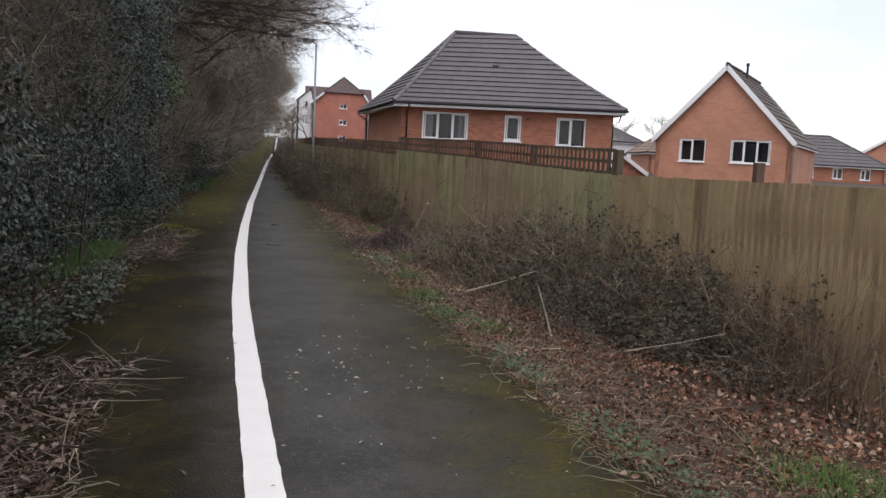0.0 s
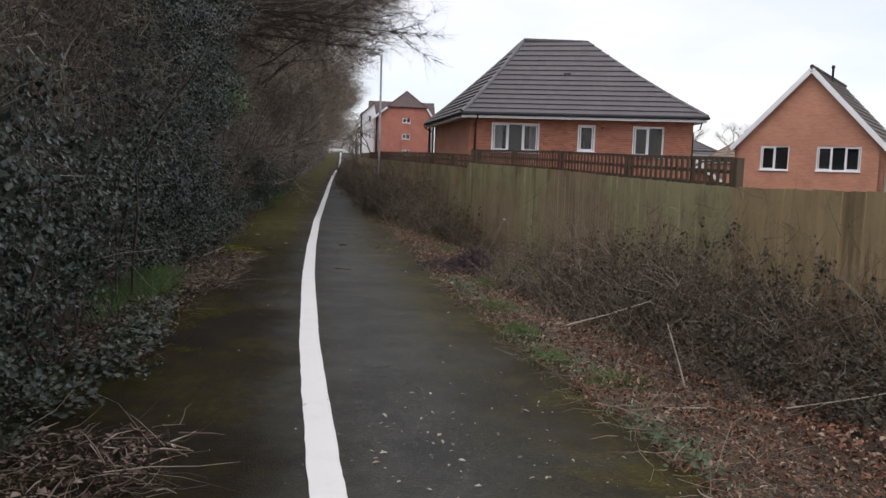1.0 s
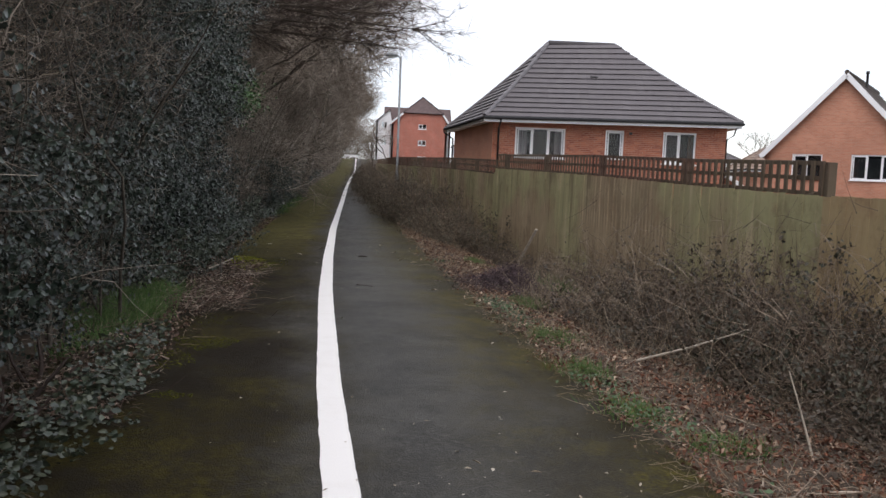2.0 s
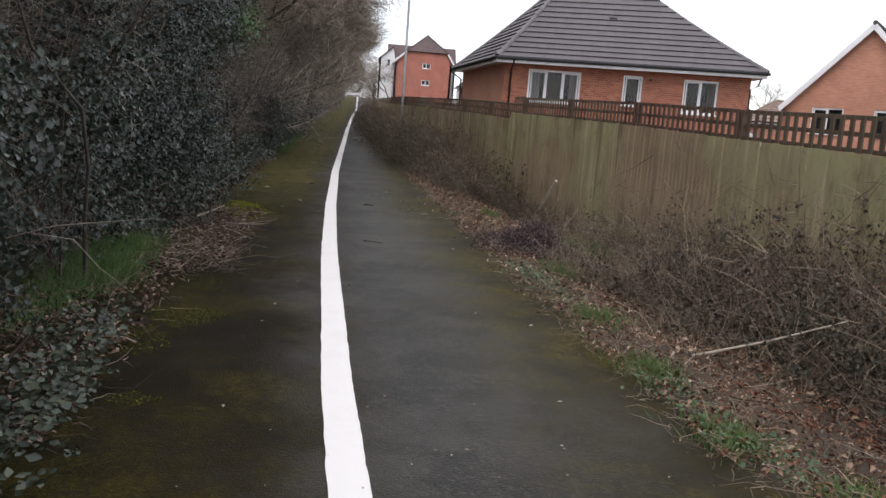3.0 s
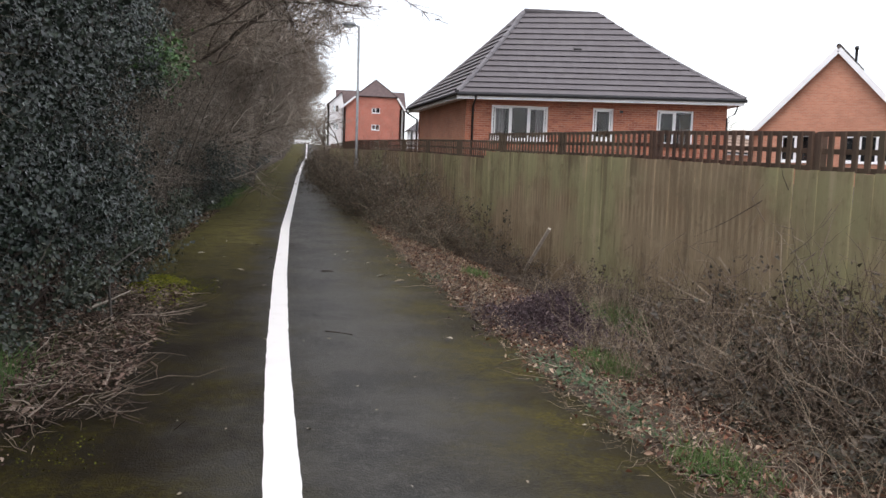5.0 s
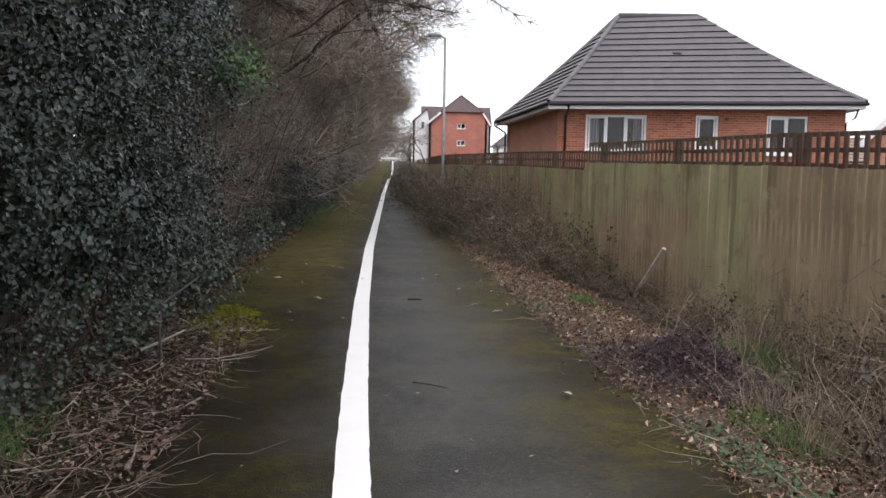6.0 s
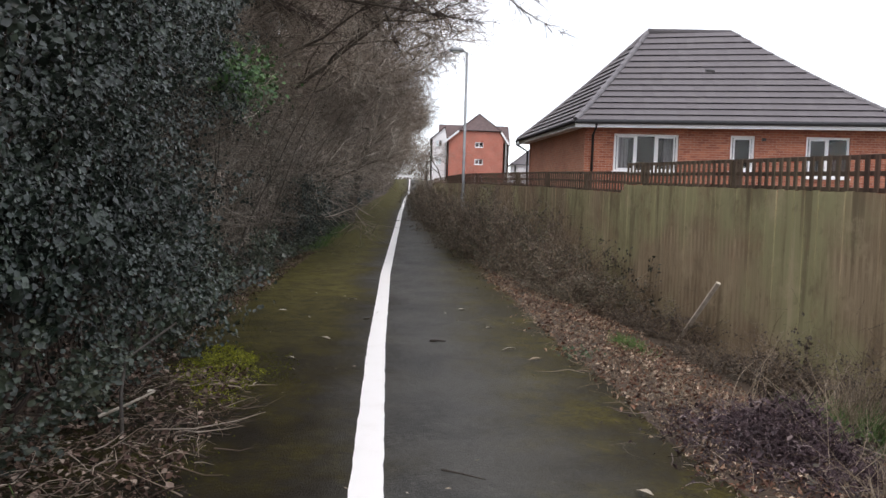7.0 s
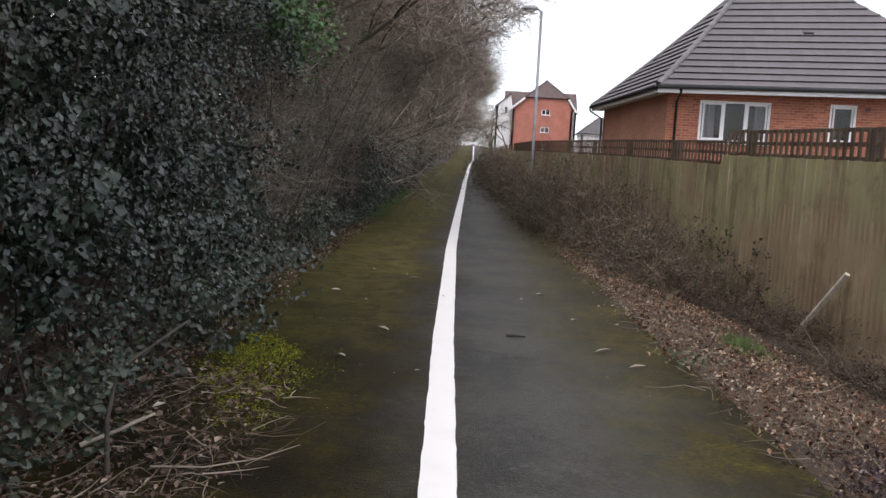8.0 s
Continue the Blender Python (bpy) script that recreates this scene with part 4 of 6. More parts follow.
def build_trellis():
    for k in range(0, 14):
        y0, y1 = 12.435 + 2.97 * k + 0.06, 12.435 + 2.97 * (k + 1) - 0.06
        t = thing("trellis_panel", "dark brown timber trellis panel along the top of the fence", "trellis", "trellis panels on the fence")

        def at(y, h):
            # a panel keeps to one slope
            zz = float(np.interp(y0, TOP_Y, TOP_Z)) + (float(np.interp(y1 - .1, TOP_Y, TOP_Z)) - float(np.interp(y0, TOP_Y, TOP_Z))) * (y - y0) / (y1 - y0)
            if k == 4:
                zz = 1.83 if y < 25.1 else 1.69 + (y - 25.1) * 0.03
            return Vector((xf(y) + 0.07, y, zz + h))

        cuts = [(y0, y1)] if k != 4 else [(y0, 25.05), (25.12, y1)]
        for a, b in cuts:
            for h in (0.02, 0.18, 0.34):
                s = Soup()
                s.bar(at(a, h), at(b, h), 0.024, 0.048, (0, 0, 1))
                part("rail", s.mesh("trellis_rail", M_TRELLIS), t)
        n = 19
        for i in range(n + 1):
            y = y0 + (y1 - y0) * i / n
            s = Soup()
            s.bar(at(y, 0.0) - Vector((.022, 0, 0)), at(y, 0.36) - Vector((.022, 0, 0)), 0.07, 0.022, (1, 0, 0))
            part("slat", s.mesh("slat", M_TRELLIS), t)


def build_lamp():
    lamp = thing("street_lamp", "tall grey steel street lamp beside the footpath", "street lamp")
    b = Vector((1.10, 40.8, 0.35))
    s = Soup()
    s.tube([b, b + Vector((0, 0, 1.3)), b + Vector((0, 0, 1.36)), b + Vector((-.02, 0, 6.37))], [0.085, 0.085, 0.055, 0.045], 10)
    part("pole", s.mesh("pole", M_STEEL, True), lamp)
    s = Soup()
    s.tube([b + Vector((-.02, 0, 6.33)), b + Vector((-.12, 0, 6.41)), b + Vector((-.30, 0, 6.43))], [0.035, 0.03, 0.03], 8)
    part("bracket", s.mesh("bracket", M_STEEL, True), lamp)
    s = Soup()
    s.tube([b + Vector((x, 0, 6.43 + dz)) for x, dz in ((-.14, 0), (-.20, .01), (-.42, .02), (-.60, .01), (-.66, 0))], [0.03, 0.085, 0.10, 0.08, 0.03], 10)
    head = part("lamp_head", s.mesh("lamp_head", M_STEEL, True), lamp, "grey lamp head")
    s = Soup()
    s.tube([b + Vector((x, 0, 6.37)) for x in (-.26, -.30, -.52, -.56)], [0.03, 0.07, 0.07, 0.03], 10)
    part("diffuser", s.mesh("diffuser", M_LENS, True), head)


# ---- plants ----
def twig_cloud(rng, n, start, way, length, radius, bend=0.35, seg=3, sides=3):
    """n bent, tapering twigs as arrays. start, way: functions of n giving points and directions."""
    p, d = start, way / np.linalg.norm(way, axis=1, keepdims=True)
    pts = [p]
    step = (length / seg)[:, None]
    for _ in range(seg):
        d = d + rng.normal(0, bend, (n, 3))
        d /= np.linalg.norm(d, axis=1, keepdims=True)
        p = p + d * step
        pts.append(p)
    ref = np.tile([0.3, 0.2, 0.93], (n, 1))
    a = np.cross(d, ref); a /= np.linalg.norm(a, axis=1, keepdims=True) + 1e-9
    b = np.cross(d, a)
    rings = []
    for i, q in enumerate(pts):
        r = (radius * (1 - 0.78 * i / seg))[:, None]
        for k in range(sides):
            t = 2 * math.pi * k / sides
            rings.append(q + (a * math.cos(t) + b * math.sin(t)) * r)
    v = np.stack(rings, 1)  # n, (seg+1)*sides, 3
    m = (seg + 1) * sides
    tmpl = [(i * sides + k, i * sides + (k + 1) % sides, (i + 1) * sides + (k + 1) % sides, (i + 1) * sides + k) for i in range(seg) for k in range(sides)]
    f = (np.arange(n)[:, None, None] * m + np.array(tmpl)[None]).reshape(-1, 4)
    return v.reshape(-1, 3), f, pts


def leaf_cloud(rng, pos, size, facing=None, spread=0.8, aspect=0.62, fold=0.25):
    """Folded leaves of two quads each, at the points pos."""
    n = len(pos)
    nrm = rng.normal(0, 1, (n, 3)) if facing is None else facing + rng.normal(0, spread, (n, 3))
    nrm /= np.linalg.norm(nrm, axis=1, keepdims=True) + 1e-9
    t = np.cross(nrm, rng.normal(0, 1, (n, 3))); t /= np.linalg.norm(t, axis=1, keepdims=True) + 1e-9
    s = np.cross(nrm, t)
    L, W = size[:, None], size[:, None] * aspect
    up = nrm * size[:, None] * fold
    tip, base = pos + t * L * 0.5, pos - t * L * 0.5
    l, r = pos + s * W * 0.5 + up - t * L * .08, pos - s * W * 0.5 + up - t * L * .08
    lt, rt = pos + s * W * .33 + up * .7 + t * L * .22, pos - s * W * .33 + up * .7 + t * L * .22
    v = np.stack([base, l, lt, tip, rt, r], 1)
    f = (np.arange(n)[:, None, None] * 6 + np.array([(0, 1, 2, 3), (0, 3, 4, 5)])[None]).reshape(-1, 4)
    return v.reshape(-1, 3), f


def join_clouds(clouds):
    vs, fs, off = [], [], 0
    for v, f in clouds:
        vs.append(v); fs.append(f + off); off += len(v)
    return np.concatenate(vs), np.concatenate(fs)


def bare_tree(seed, height, lean, twigs_per, mat, name="tree", label="bare brown tree leaning over the path", depth=4):
    """Trunk and limbs by repeated forking, with a crown of fine twigs on the outer limbs."""
    rnd, rng = random.Random(seed), np.random.default_rng(seed)
    s = Soup()
    ends = []

    def grow(p, d, length, r, level):
        pts, radii = [p], [r]
        for i in range(4):
            d = (d + Vector((rnd.gauss(0, .14), rnd.gauss(0, .14), rnd.gauss(0.02, .10))) + Vector(lean) * 0.05).normalized()
            p = p + d * length / 4
            pts.append(p)
            radii.append(r * (1 - 0.13 * (i + 1)))
            if level >= 2:
                ends.append((p.copy(), d.copy()))
        s.tube(pts, radii, 7 if level < 2 else 4, False)
        if level < depth:
            for k in range(rnd.choice((3, 3, 4)) if level else 4):
                q = pts[rnd.choice((2, 3, 4))] if k else pts[-1]
                side = Vector((rnd.gauss(0, 1), rnd.gauss(0, 1), rnd.gauss(0.25, .5))).normalized()
                nd = (d * 0.75 + side * 0.75 + Vector(lean) * 0.25).normalized()
                grow(q, nd, length * rnd.uniform(.55, .78), r * rnd.uniform(.42, .58), level + 1)

    grow(Vector((0, 0, -0.2)), Vector((lean[0] * .4, lean[1] * .4, 1)).normalized(), height * 0.36, height * 0.014, 0)
    t = thing(name, label, "tree", "bare trees along the path")
    part("trunk", s.mesh("trunk", M_BARK, True), t)
    pos = np.array([e[0] for e in ends]); way = np.array([e[1] for e in ends])
    pick = rng.integers(0, len(pos), int(len(pos) * twigs_per))
    n = len(pick)
    v, f, pts = twig_cloud(rng, n, pos[pick] + rng.normal(0, .03, (n, 3)), way[pick] + rng.normal(0, .75, (n, 3)), rng.uniform(.4, 1.2, n) * height / 9, rng.uniform(.005, .011, n), 0.3, 2)
    k = rng.integers(0, n, n)
    v2, f2, _ = twig_cloud(rng, n, pts[1][k], way[pick][k] + rng.normal(0, .9, (n, 3)), rng.uniform(.25, .7, n) * height / 9, rng.uniform(.005, .008, n), 0.3, 1)
    part("crown", array_mesh("crown", *join_clouds([(v, f), (v2, f2)]), mat), t)
    return t


def crown_tree(seed):
    """A tree with a deep rounded crown of fine bare twigs that leans out over the path."""
    rnd, rng = random.Random(seed), np.random.default_rng(seed)
    t = thing("tree", "bare brown tree with a dense twiggy crown over the path", "tree", "bare trees along the path")
    s = Soup()
    tips = []
    for k in range(3):
        p, d = Vector((rnd.uniform(-.3, .3), rnd.uniform(-.5, .5), -.2)), Vector((.10 + .10 * k, rnd.gauss(0, .15), 1)).normalized()
        pts = [p]
        for i in range(6):
            d = (d + Vector((rnd.gauss(.05, .08), rnd.gauss(0, .1), 0))).normalized()
            p = p + d * 1.15
            pts.append(p)
        s.tube(pts, [.12, .10, .085, .07, .055, .04, .02], 6, False)
        for i in range(12):
            q = pts[rnd.randint(2, 6)]
            e = Vector((rnd.gauss(.55, .6), rnd.gauss(0, .8), rnd.gauss(.35, .35))).normalized()
            sub = [q]
            for _ in range(4):
                e = (e + Vector((rnd.gauss(0, .2), rnd.gauss(0, .2), rnd.gauss(.05, .15)))).normalized()
                q = q + e * rnd.uniform(.35, .65)
                sub.append(q)
                tips.append((q.copy(), e.copy()))
            s.tube(sub, [.035, .028, .02, .014, .008], 4, False)
    part("trunk", s.mesh("trunk", M_BARK, True), t)
    pos, way = np.array([e[0] for e in tips]), np.array([e[1] for e in tips])
    n = 4300
    k = rng.integers(0, len(pos), n)
    v, f, pts = twig_cloud(rng, n, pos[k] + rng.normal(0, .28, (n, 3)), way[k] + rng.normal(0, .55, (n, 3)) + [.1, 0, .15], rng.uniform(.35, 1.1, n), rng.uniform(.004, .010, n), .28, 2)
    part("crown", array_mesh("crown", v, f, M_TWIG_CROWN), t)
    return t


def leaning_tree():
    """A dark trunk that leans out of the hedge face."""
    rnd, rng = random.Random(14), np.random.default_rng(14)
    t = thing("tree", "dark leaning tree trunk at the hedge face", "tree", "bare trees along the path")
    base = Vector((-3.05, 41.4, gz(-3.05, 41.4) - .2))
    spine = [base, base + Vector((.12, .1, 1.1)), base + Vector((.42, .3, 2.4)), base + Vector((.75, .5, 3.7)), base + Vector((1.0, .7, 5.2)), base + Vector((1.1, .9, 6.8))]
    s = Soup()
    s.tube(spine, [.19, .16, .145, .125, .09, .05], 9, False)
    tips = []
    for i in range(14):
        q, e = spine[rnd.randint(2, 5)], Vector((rnd.gauss(.1, .7), rnd.gauss(0, .7), rnd.gauss(.6, .3))).normalized()
        sub = [q]
        for _ in range(4):
            e = (e + Vector((rnd.gauss(0, .2), rnd.gauss(0, .2), rnd.gauss(.05, .15)))).normalized()
            q = q + e * rnd.uniform(.3, .55)
            sub.append(q)
            tips.append((q.copy(), e.copy()))
        s.tube(sub, [.045, .034, .024, .015, .008], 5, False)
    part("trunk", s.mesh("trunk", M_BARK, True), t)
    pos, way = np.array([e[0] for e in tips]), np.array([e[1] for e in tips])
    k = rng.integers(0, len(pos), 900)
    v, f, _ = twig_cloud(rng, 900, pos[k], way[k] + rng.normal(0, .6, (900, 3)), rng.uniform(.3, .9, 900), rng.uniform(.004, .009, 900), .28, 2)
    part("crown", array_mesh("crown", v, f, M_TWIG_CROWN), t)


def thicket_bush(seed, length, depth, height, n, leaves, mat, name="hedge_bush", label="leafless brown hedge bush of tangled twigs", fat=1.0, leaf=None, canes=0):
    """A tangle of stems and twigs filling a rounded block, twigs thickest on the outside."""
    rng = np.random.default_rng(seed)
    t = thing(name, label, "bush", "bushes of the hedgerow")
    m = 26
    st = np.stack([rng.uniform(-depth / 2, depth / 2, m), rng.uniform(-length / 2, length / 2, m), np.full(m, -0.1)], 1)
    wy = np.stack([rng.normal(0.0, .10, m), rng.normal(0, .14, m), np.ones(m)], 1)
    v, f, pts = twig_cloud(rng, m, st, wy, rng.uniform(.55, 0.9, m) * height, rng.uniform(.008, .024, m), 0.17, 6, 5)
    part("stem_mass", array_mesh("stem_mass", v, f, M_BARK), t)
    q = np.stack([rng.uniform(-1, 1, n), rng.uniform(-1, 1, n), rng.uniform(0, 1, n) ** 0.85], 1)
    q[:, 0] = np.where(rng.random(n) < 0.55, np.abs(q[:, 0]) ** 0.5, q[:, 0])
    bulge = 0.75 + 0.25 * np.sin(q[:, 2] * 2.6) + 0.16 * np.sin(q[:, 1] * 5 + seed + 3 * q[:, 2]) + 0.15 * np.sin(q[:, 2] * 9 + seed + 2 * q[:, 1])
    p = np.stack([q[:, 0] * depth / 2 * bulge, q[:, 1] * length / 2, q[:, 2] * height], 1)
    w = np.stack([rng.normal(0.35, .7, n), rng.normal(0, .9, n), rng.normal(0.15, .6, n)], 1)
    v, f, pts = twig_cloud(rng, n, p, w, rng.gamma(3.5, .14, n).clip(.15, .95), rng.gamma(3.0, .0017, n).clip(.0022, .009) * fat, 0.40, 3 if fat < 1.5 else 1)
    part("twig_mass", array_mesh("twig_mass", v, f, mat), t)
    if canes:
        st = np.stack([rng.uniform(.1, .5, canes) * depth, rng.uniform(-.5, .5, canes) * length, rng.uniform(.3, .8, canes) * height], 1)
        wy = np.stack([rng.normal(.25, .3, canes), rng.normal(-.2, .8, canes), rng.normal(.25, .6, canes)], 1)
        v, f, _ = twig_cloud(rng, canes, st, wy, rng.uniform(.5, 1.4, canes), rng.uniform(.0035, .0075, canes), .20, 6, 5)
        tagged(part("cane_mass", array_mesh("cane_mass", v, f, M_STRAW_PALE), t, "pale arching stems"), kind="stuff")
    if leaves:
        k = rng.integers(0, n, leaves)
        low = k[p[k][:, 2] < height * rng.uniform(0.1, 0.9, leaves)]
        v, f = leaf_cloud(rng, pts[1][low] + rng.normal(0, .05, (len(low), 3)), rng.uniform(.03, .07, len(low)))
        part("foliage", array_mesh("foliage", v, f, leaf or M_BRAMBLE_LEAF), t)
    return t


def ivy_mass(seed, length, depth, height, n, name="ivy_clad_tree", label="dense dark glossy ivy covering a hedge tree", bright=0, big=1.0, low=0.0, mat=None):
    """Glossy leaves over a lumpy face, several deep, on dark stems."""
    rng = np.random.default_rng(seed)
    t = thing(name, label, "ivy", "ivy along the hedgerow")
    m = 26
    st = np.stack([rng.uniform(-depth / 2, depth / 4, m), rng.uniform(-length / 2, length / 2, m), np.full(m, -0.1)], 1)
    v, f, _ = twig_cloud(rng, m, st, np.stack([rng.normal(.04, .15, m), rng.normal(0, .2, m), np.ones(m)], 1), np.full(m, height * .85), rng.uniform(.012, .03, m), 0.12, 6, 5)
    v[:, 0] -= .25 * depth
    part("stem_mass", array_mesh("stem_mass", v, f, M_TWIG_DARK), t)
    # leaves hang in sprays, with dark hollows between them
    per = 18
    k = int(n / per * 1.35)
    y, z = rng.uniform(-.5, .5, k), low + (1 - low) * rng.random(k) ** 0.9
    lump = np.array([noise.noise((a * length * 0.9, b * height * 0.9, seed)) + 0.5 * noise.noise((a * length * 2.6, b * height * 2.6, seed + 5)) for a, b in zip(y, z)])
    hollow = np.array([noise.noise((a * length * 1.7, b * height * 1.5, seed + 11)) + .5 * noise.noise((a * length * 4.5, b * height * 4.0, seed + 3)) for a, b in zip(y, z)])
    deep = hollow < rng.uniform(-.45, .02, k)
    face = depth / 2 * (0.66 + 0.25 * np.sin(z * 2.4) + 1.05 * lump + .45 * hollow) - 0.35 * depth * np.clip(np.abs(y) * 2 - .7, 0, 1)
    x = face - np.abs(rng.normal(0, 0.13, k)) - np.where(deep, rng.uniform(.35, .9, k), 0) * min(1, depth / 2)
    root = np.stack([x, y * length * (1 + .1 * lump), z * height], 1)
    way = np.stack([rng.normal(.45, .3, k), rng.normal(0, .55, k), rng.normal(-.35, .6, k)], 1)
    way /= np.linalg.norm(way, axis=1, keepdims=True)
    tilt = np.array([0.75, -0.35, 0.35]) + rng.normal(0, .55, (k, 3))
    run = rng.random((k, per, 1)) * rng.uniform(.15, .42, k)[:, None, None] * min(1, height / 2)
    pos = (root[:, None] + way[:, None] * run + rng.normal(0, .045, (k, per, 3))).reshape(-1, 3)
    pos[:, 2] = np.abs(pos[:, 2])
    size = (np.repeat(rng.uniform(.8, 1.2, k), per) * rng.uniform(.024, .054, k * per)) * big
    v, f = leaf_cloud(rng, pos, size, np.repeat(tilt, per, 0), .6, 0.8, 0.12)
    part("foliage", array_mesh("foliage", v, f, mat or M_IVY), t)
    if bright:
        c = np.array([depth * .5, length * .32, height * .66])
        pos = c + rng.normal(0, 1, (bright, 3)) * [.26, .42, .24]
        v, f = leaf_cloud(rng, pos, rng.uniform(.05, .1, bright), np.tile([0.5, -0.5, 0.5], (bright, 1)), 0.7, 0.7, 0.12)
        part("young_foliage", array_mesh("young_foliage", v, f, M_IVY_BRIGHT), t, "bright green young leaves")
    return t


def place(t, x, y, rz=0.0, scale=(1, 1, 1)):
    t.matrix_basis = Matrix.LocRotScale((x, y, gz(x, y)), Euler((0, 0, radians(rz))), scale)
    return t


def again(t, x, y, rz=0.0, scale=(1, 1, 1)):
    o = copy_thing(t, Matrix.Translation((0, 0, 0)))
    return place(o, x, y, rz, scale)


FAR_BUSH = []


def build_hedgerow():
    rnd = random.Random(11)
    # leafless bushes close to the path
    near = [thicket_bush(20 + i, 3.0, 2.2, 4.6, 6500, 2400, M_TWIG_SHADED, "hedge_bush", "dark tangled hedge bush with ivy among bare twigs", 0.7, M_IVY, 34) for i in range(3)]
    spots = [2.5, 4.9, 7.2, 9.4, 11.6]
    for i, y in enumerate(spots):
        x = xc(y) - 3.15 + rnd.uniform(-.15, .15)
        sc = (1, 1, rnd.uniform(.95, 1.25))
        if i < 3:
            place(near[i], x, y, 0, sc)
        else:
            again(near[i % 3], x, y, rnd.uniform(-8, 8), sc)
    bare = [thicket_bush(30 + i, 3.0, 2.4, 4.6, 6500, 1600 + 1600 * i, M_TWIG_SHADED if i else M_TWIG, leaf=M_IVY_GREY, canes=26) for i in range(2)]
    for i, y in enumerate((24.6, 26.6, 28.9, 31.2, 33.6, 36.2)):
        (place if i < 2 else again)(bare[i % 2], xc(y) - 3.5 + rnd.uniform(-.15, .15), y, rnd.uniform(-8, 8), (1, 1, rnd.uniform(.95, 1.25)))
    mid = [thicket_bush(40 + i, 3.6, 2.6, 6.0, 1500, 400, M_TWIG_FAR, fat=2.0) for i in range(2)]
    ys = [38.5 + 3.0 * i for i in range(12)]
    for i, y in enumerate(ys):
        x = xc(y) - 3.65 + rnd.uniform(-.2, .2)
        (place if i < 2 else again)(mid[i % 2], x, y, rnd.uniform(-8, 8), (1, 1, rnd.uniform(.9, 1.2)))
    far = [thicket_bush(50 + i, 5.0, 3.4, 7.5, 900, 0, M_TWIG_FAR, fat=4.2) for i in range(2)]
    FAR_BUSH.extend(far + mid)
    for i in range(13):
        y = 75 + 4.4 * i
        (place if i < 2 else again)(far[i % 2], xc(y) - 3.6, y, rnd.uniform(-8, 8), (1, 1, rnd.uniform(.9, 1.2)))
    # the second row, which closes the view into the wood
    for i in range(15):
        y = 1 + 3.4 * i
        again(mid[i % 2], xc(y) - 5.6 + rnd.uniform(-.4, .4), y, rnd.uniform(-15, 15), (1.1, 1.15, rnd.uniform(.95, 1.25)))
    # ivy
    place(ivy_mass(61, 4.2, 2.4, 5.4, 20000), xc(13.6) - 3.05, 13.6)
    place(ivy_mass(62, 4.0, 2.4, 5.8, 20000), xc(17.2) - 3.1, 17.2, 3)
    place(ivy_mass(63, 3.0, 2.5, 5.4, 17000), xc(20.2) - 3.6, 20.2)
    place(ivy_mass(67, 2.8, 2.0, 4.5, 8000, bright=1300, low=.5), xc(22.8) - 3.35, 22.8)
    low = ivy_mass(64, 3.2, 1.0, 0.7, 1300, "ivy_undergrowth", "low ivy and bramble leaves at the hedge foot", mat=M_IVY_GREY)
    for i, y in enumerate((4.0, 7.3, 8.3, 14.6, 16.6, 19.4, 22.4, 25.2, 28.4, 31.6, 35.5, 39)):
        (place if i == 0 else again)(low, xc(y) - (2.1 if 14 < y < 17 else (1.85 if 6 < y < 9 else 2.35)), y, rnd.uniform(-6, 6), (1, 1, rnd.uniform(.7, 1.3) if 9 < y < 24 else .6))
    foot = ivy_mass(66, 3.4, 1.5, 1.7, 5200, "ivy_undergrowth", "ivy leaves hanging over the hedge foot")
    for y in (5.6, 7.0, 8.4, 10.9, 30.5, 34.2, 38.0):
        (place if y < 6 else again)(foot, xc(y) - (2.75 if y < 20 else 2.6), y, rnd.uniform(-6, 6), (1, 1, rnd.uniform(.9, 1.3)))
    back = ivy_mass(65, 4.2, 2.4, 5.6, 10500, big=2.0)
    for y, k in ((12.2, 1.0), (15.0, 1.2), (18.0, 1.3), (21.0, 1.25)):
        (place if y < 13 else again)(back, xc(y) - 4.5, y, rnd.uniform(-10, 10), (1.2, 1.15, k * 1.1))
    for y in (13.0, 16.4, 19.8):
        again(back, xc(y) - 6.0, y, rnd.uniform(-10, 10), (1.2, 1.2, 1.35))
    for i in range(7):
        again(back, xc(17 + 3.6 * i) - 8.2, 17 + 3.6 * i, rnd.uniform(-10, 10), (1.3, 1.5, 1.1))
    again(back, xc(44) - 3.4, 44, 0, (1, 1, .8))
    again(back, xc(58) - 3.6, 58, 0, (1, 1.1, .7))
    # trees
    kinds = [bare_tree(70 + i, 10.0, (0.55, 0.0, 0), 2.0, M_TWIG) for i in range(3)]
    rows = [(26.5, 9.5), (29.5, 10.5), (33.0, 12.5), (36.5, 13.5), (40.5, 13.5), (45, 13), (49, 12)]
    away = bare_tree(76, 10.0, (0.55, 0.0, 0), 4.0, M_TWIG_FAR, depth=3)
    place(away, xc(58) - 4.4, 58, 10, (1.2, 1.2, 1.2))
    over = [crown_tree(95 + i) for i in range(2)]
    for i, (y, off, k) in enumerate(((39, -3.7, .80), (43.5, -3.6, .95), (48, -3.5, 1.0), (53, -3.5, 1.05), (58.5, -3.4, 1.05), (65, -3.3, 1.1), (72, -3.3, 1.1), (80, -3.2, 1.15), (90, -3.2, 1.2), (101, -3.2, 1.25), (113, -3.2, 1.3))):
        (place if i < 2 else again)(over[i % 2], xc(y) + off, y, rnd.uniform(-25, 25), (k, k, k))
    for y in (66, 75, 86, 99, 114):
        again(away, xc(y) - 4.6 + rnd.uniform(-.5, .5), y, rnd.uniform(-30, 30), (1.3, 1.3, 1.3))
    leaning_tree()
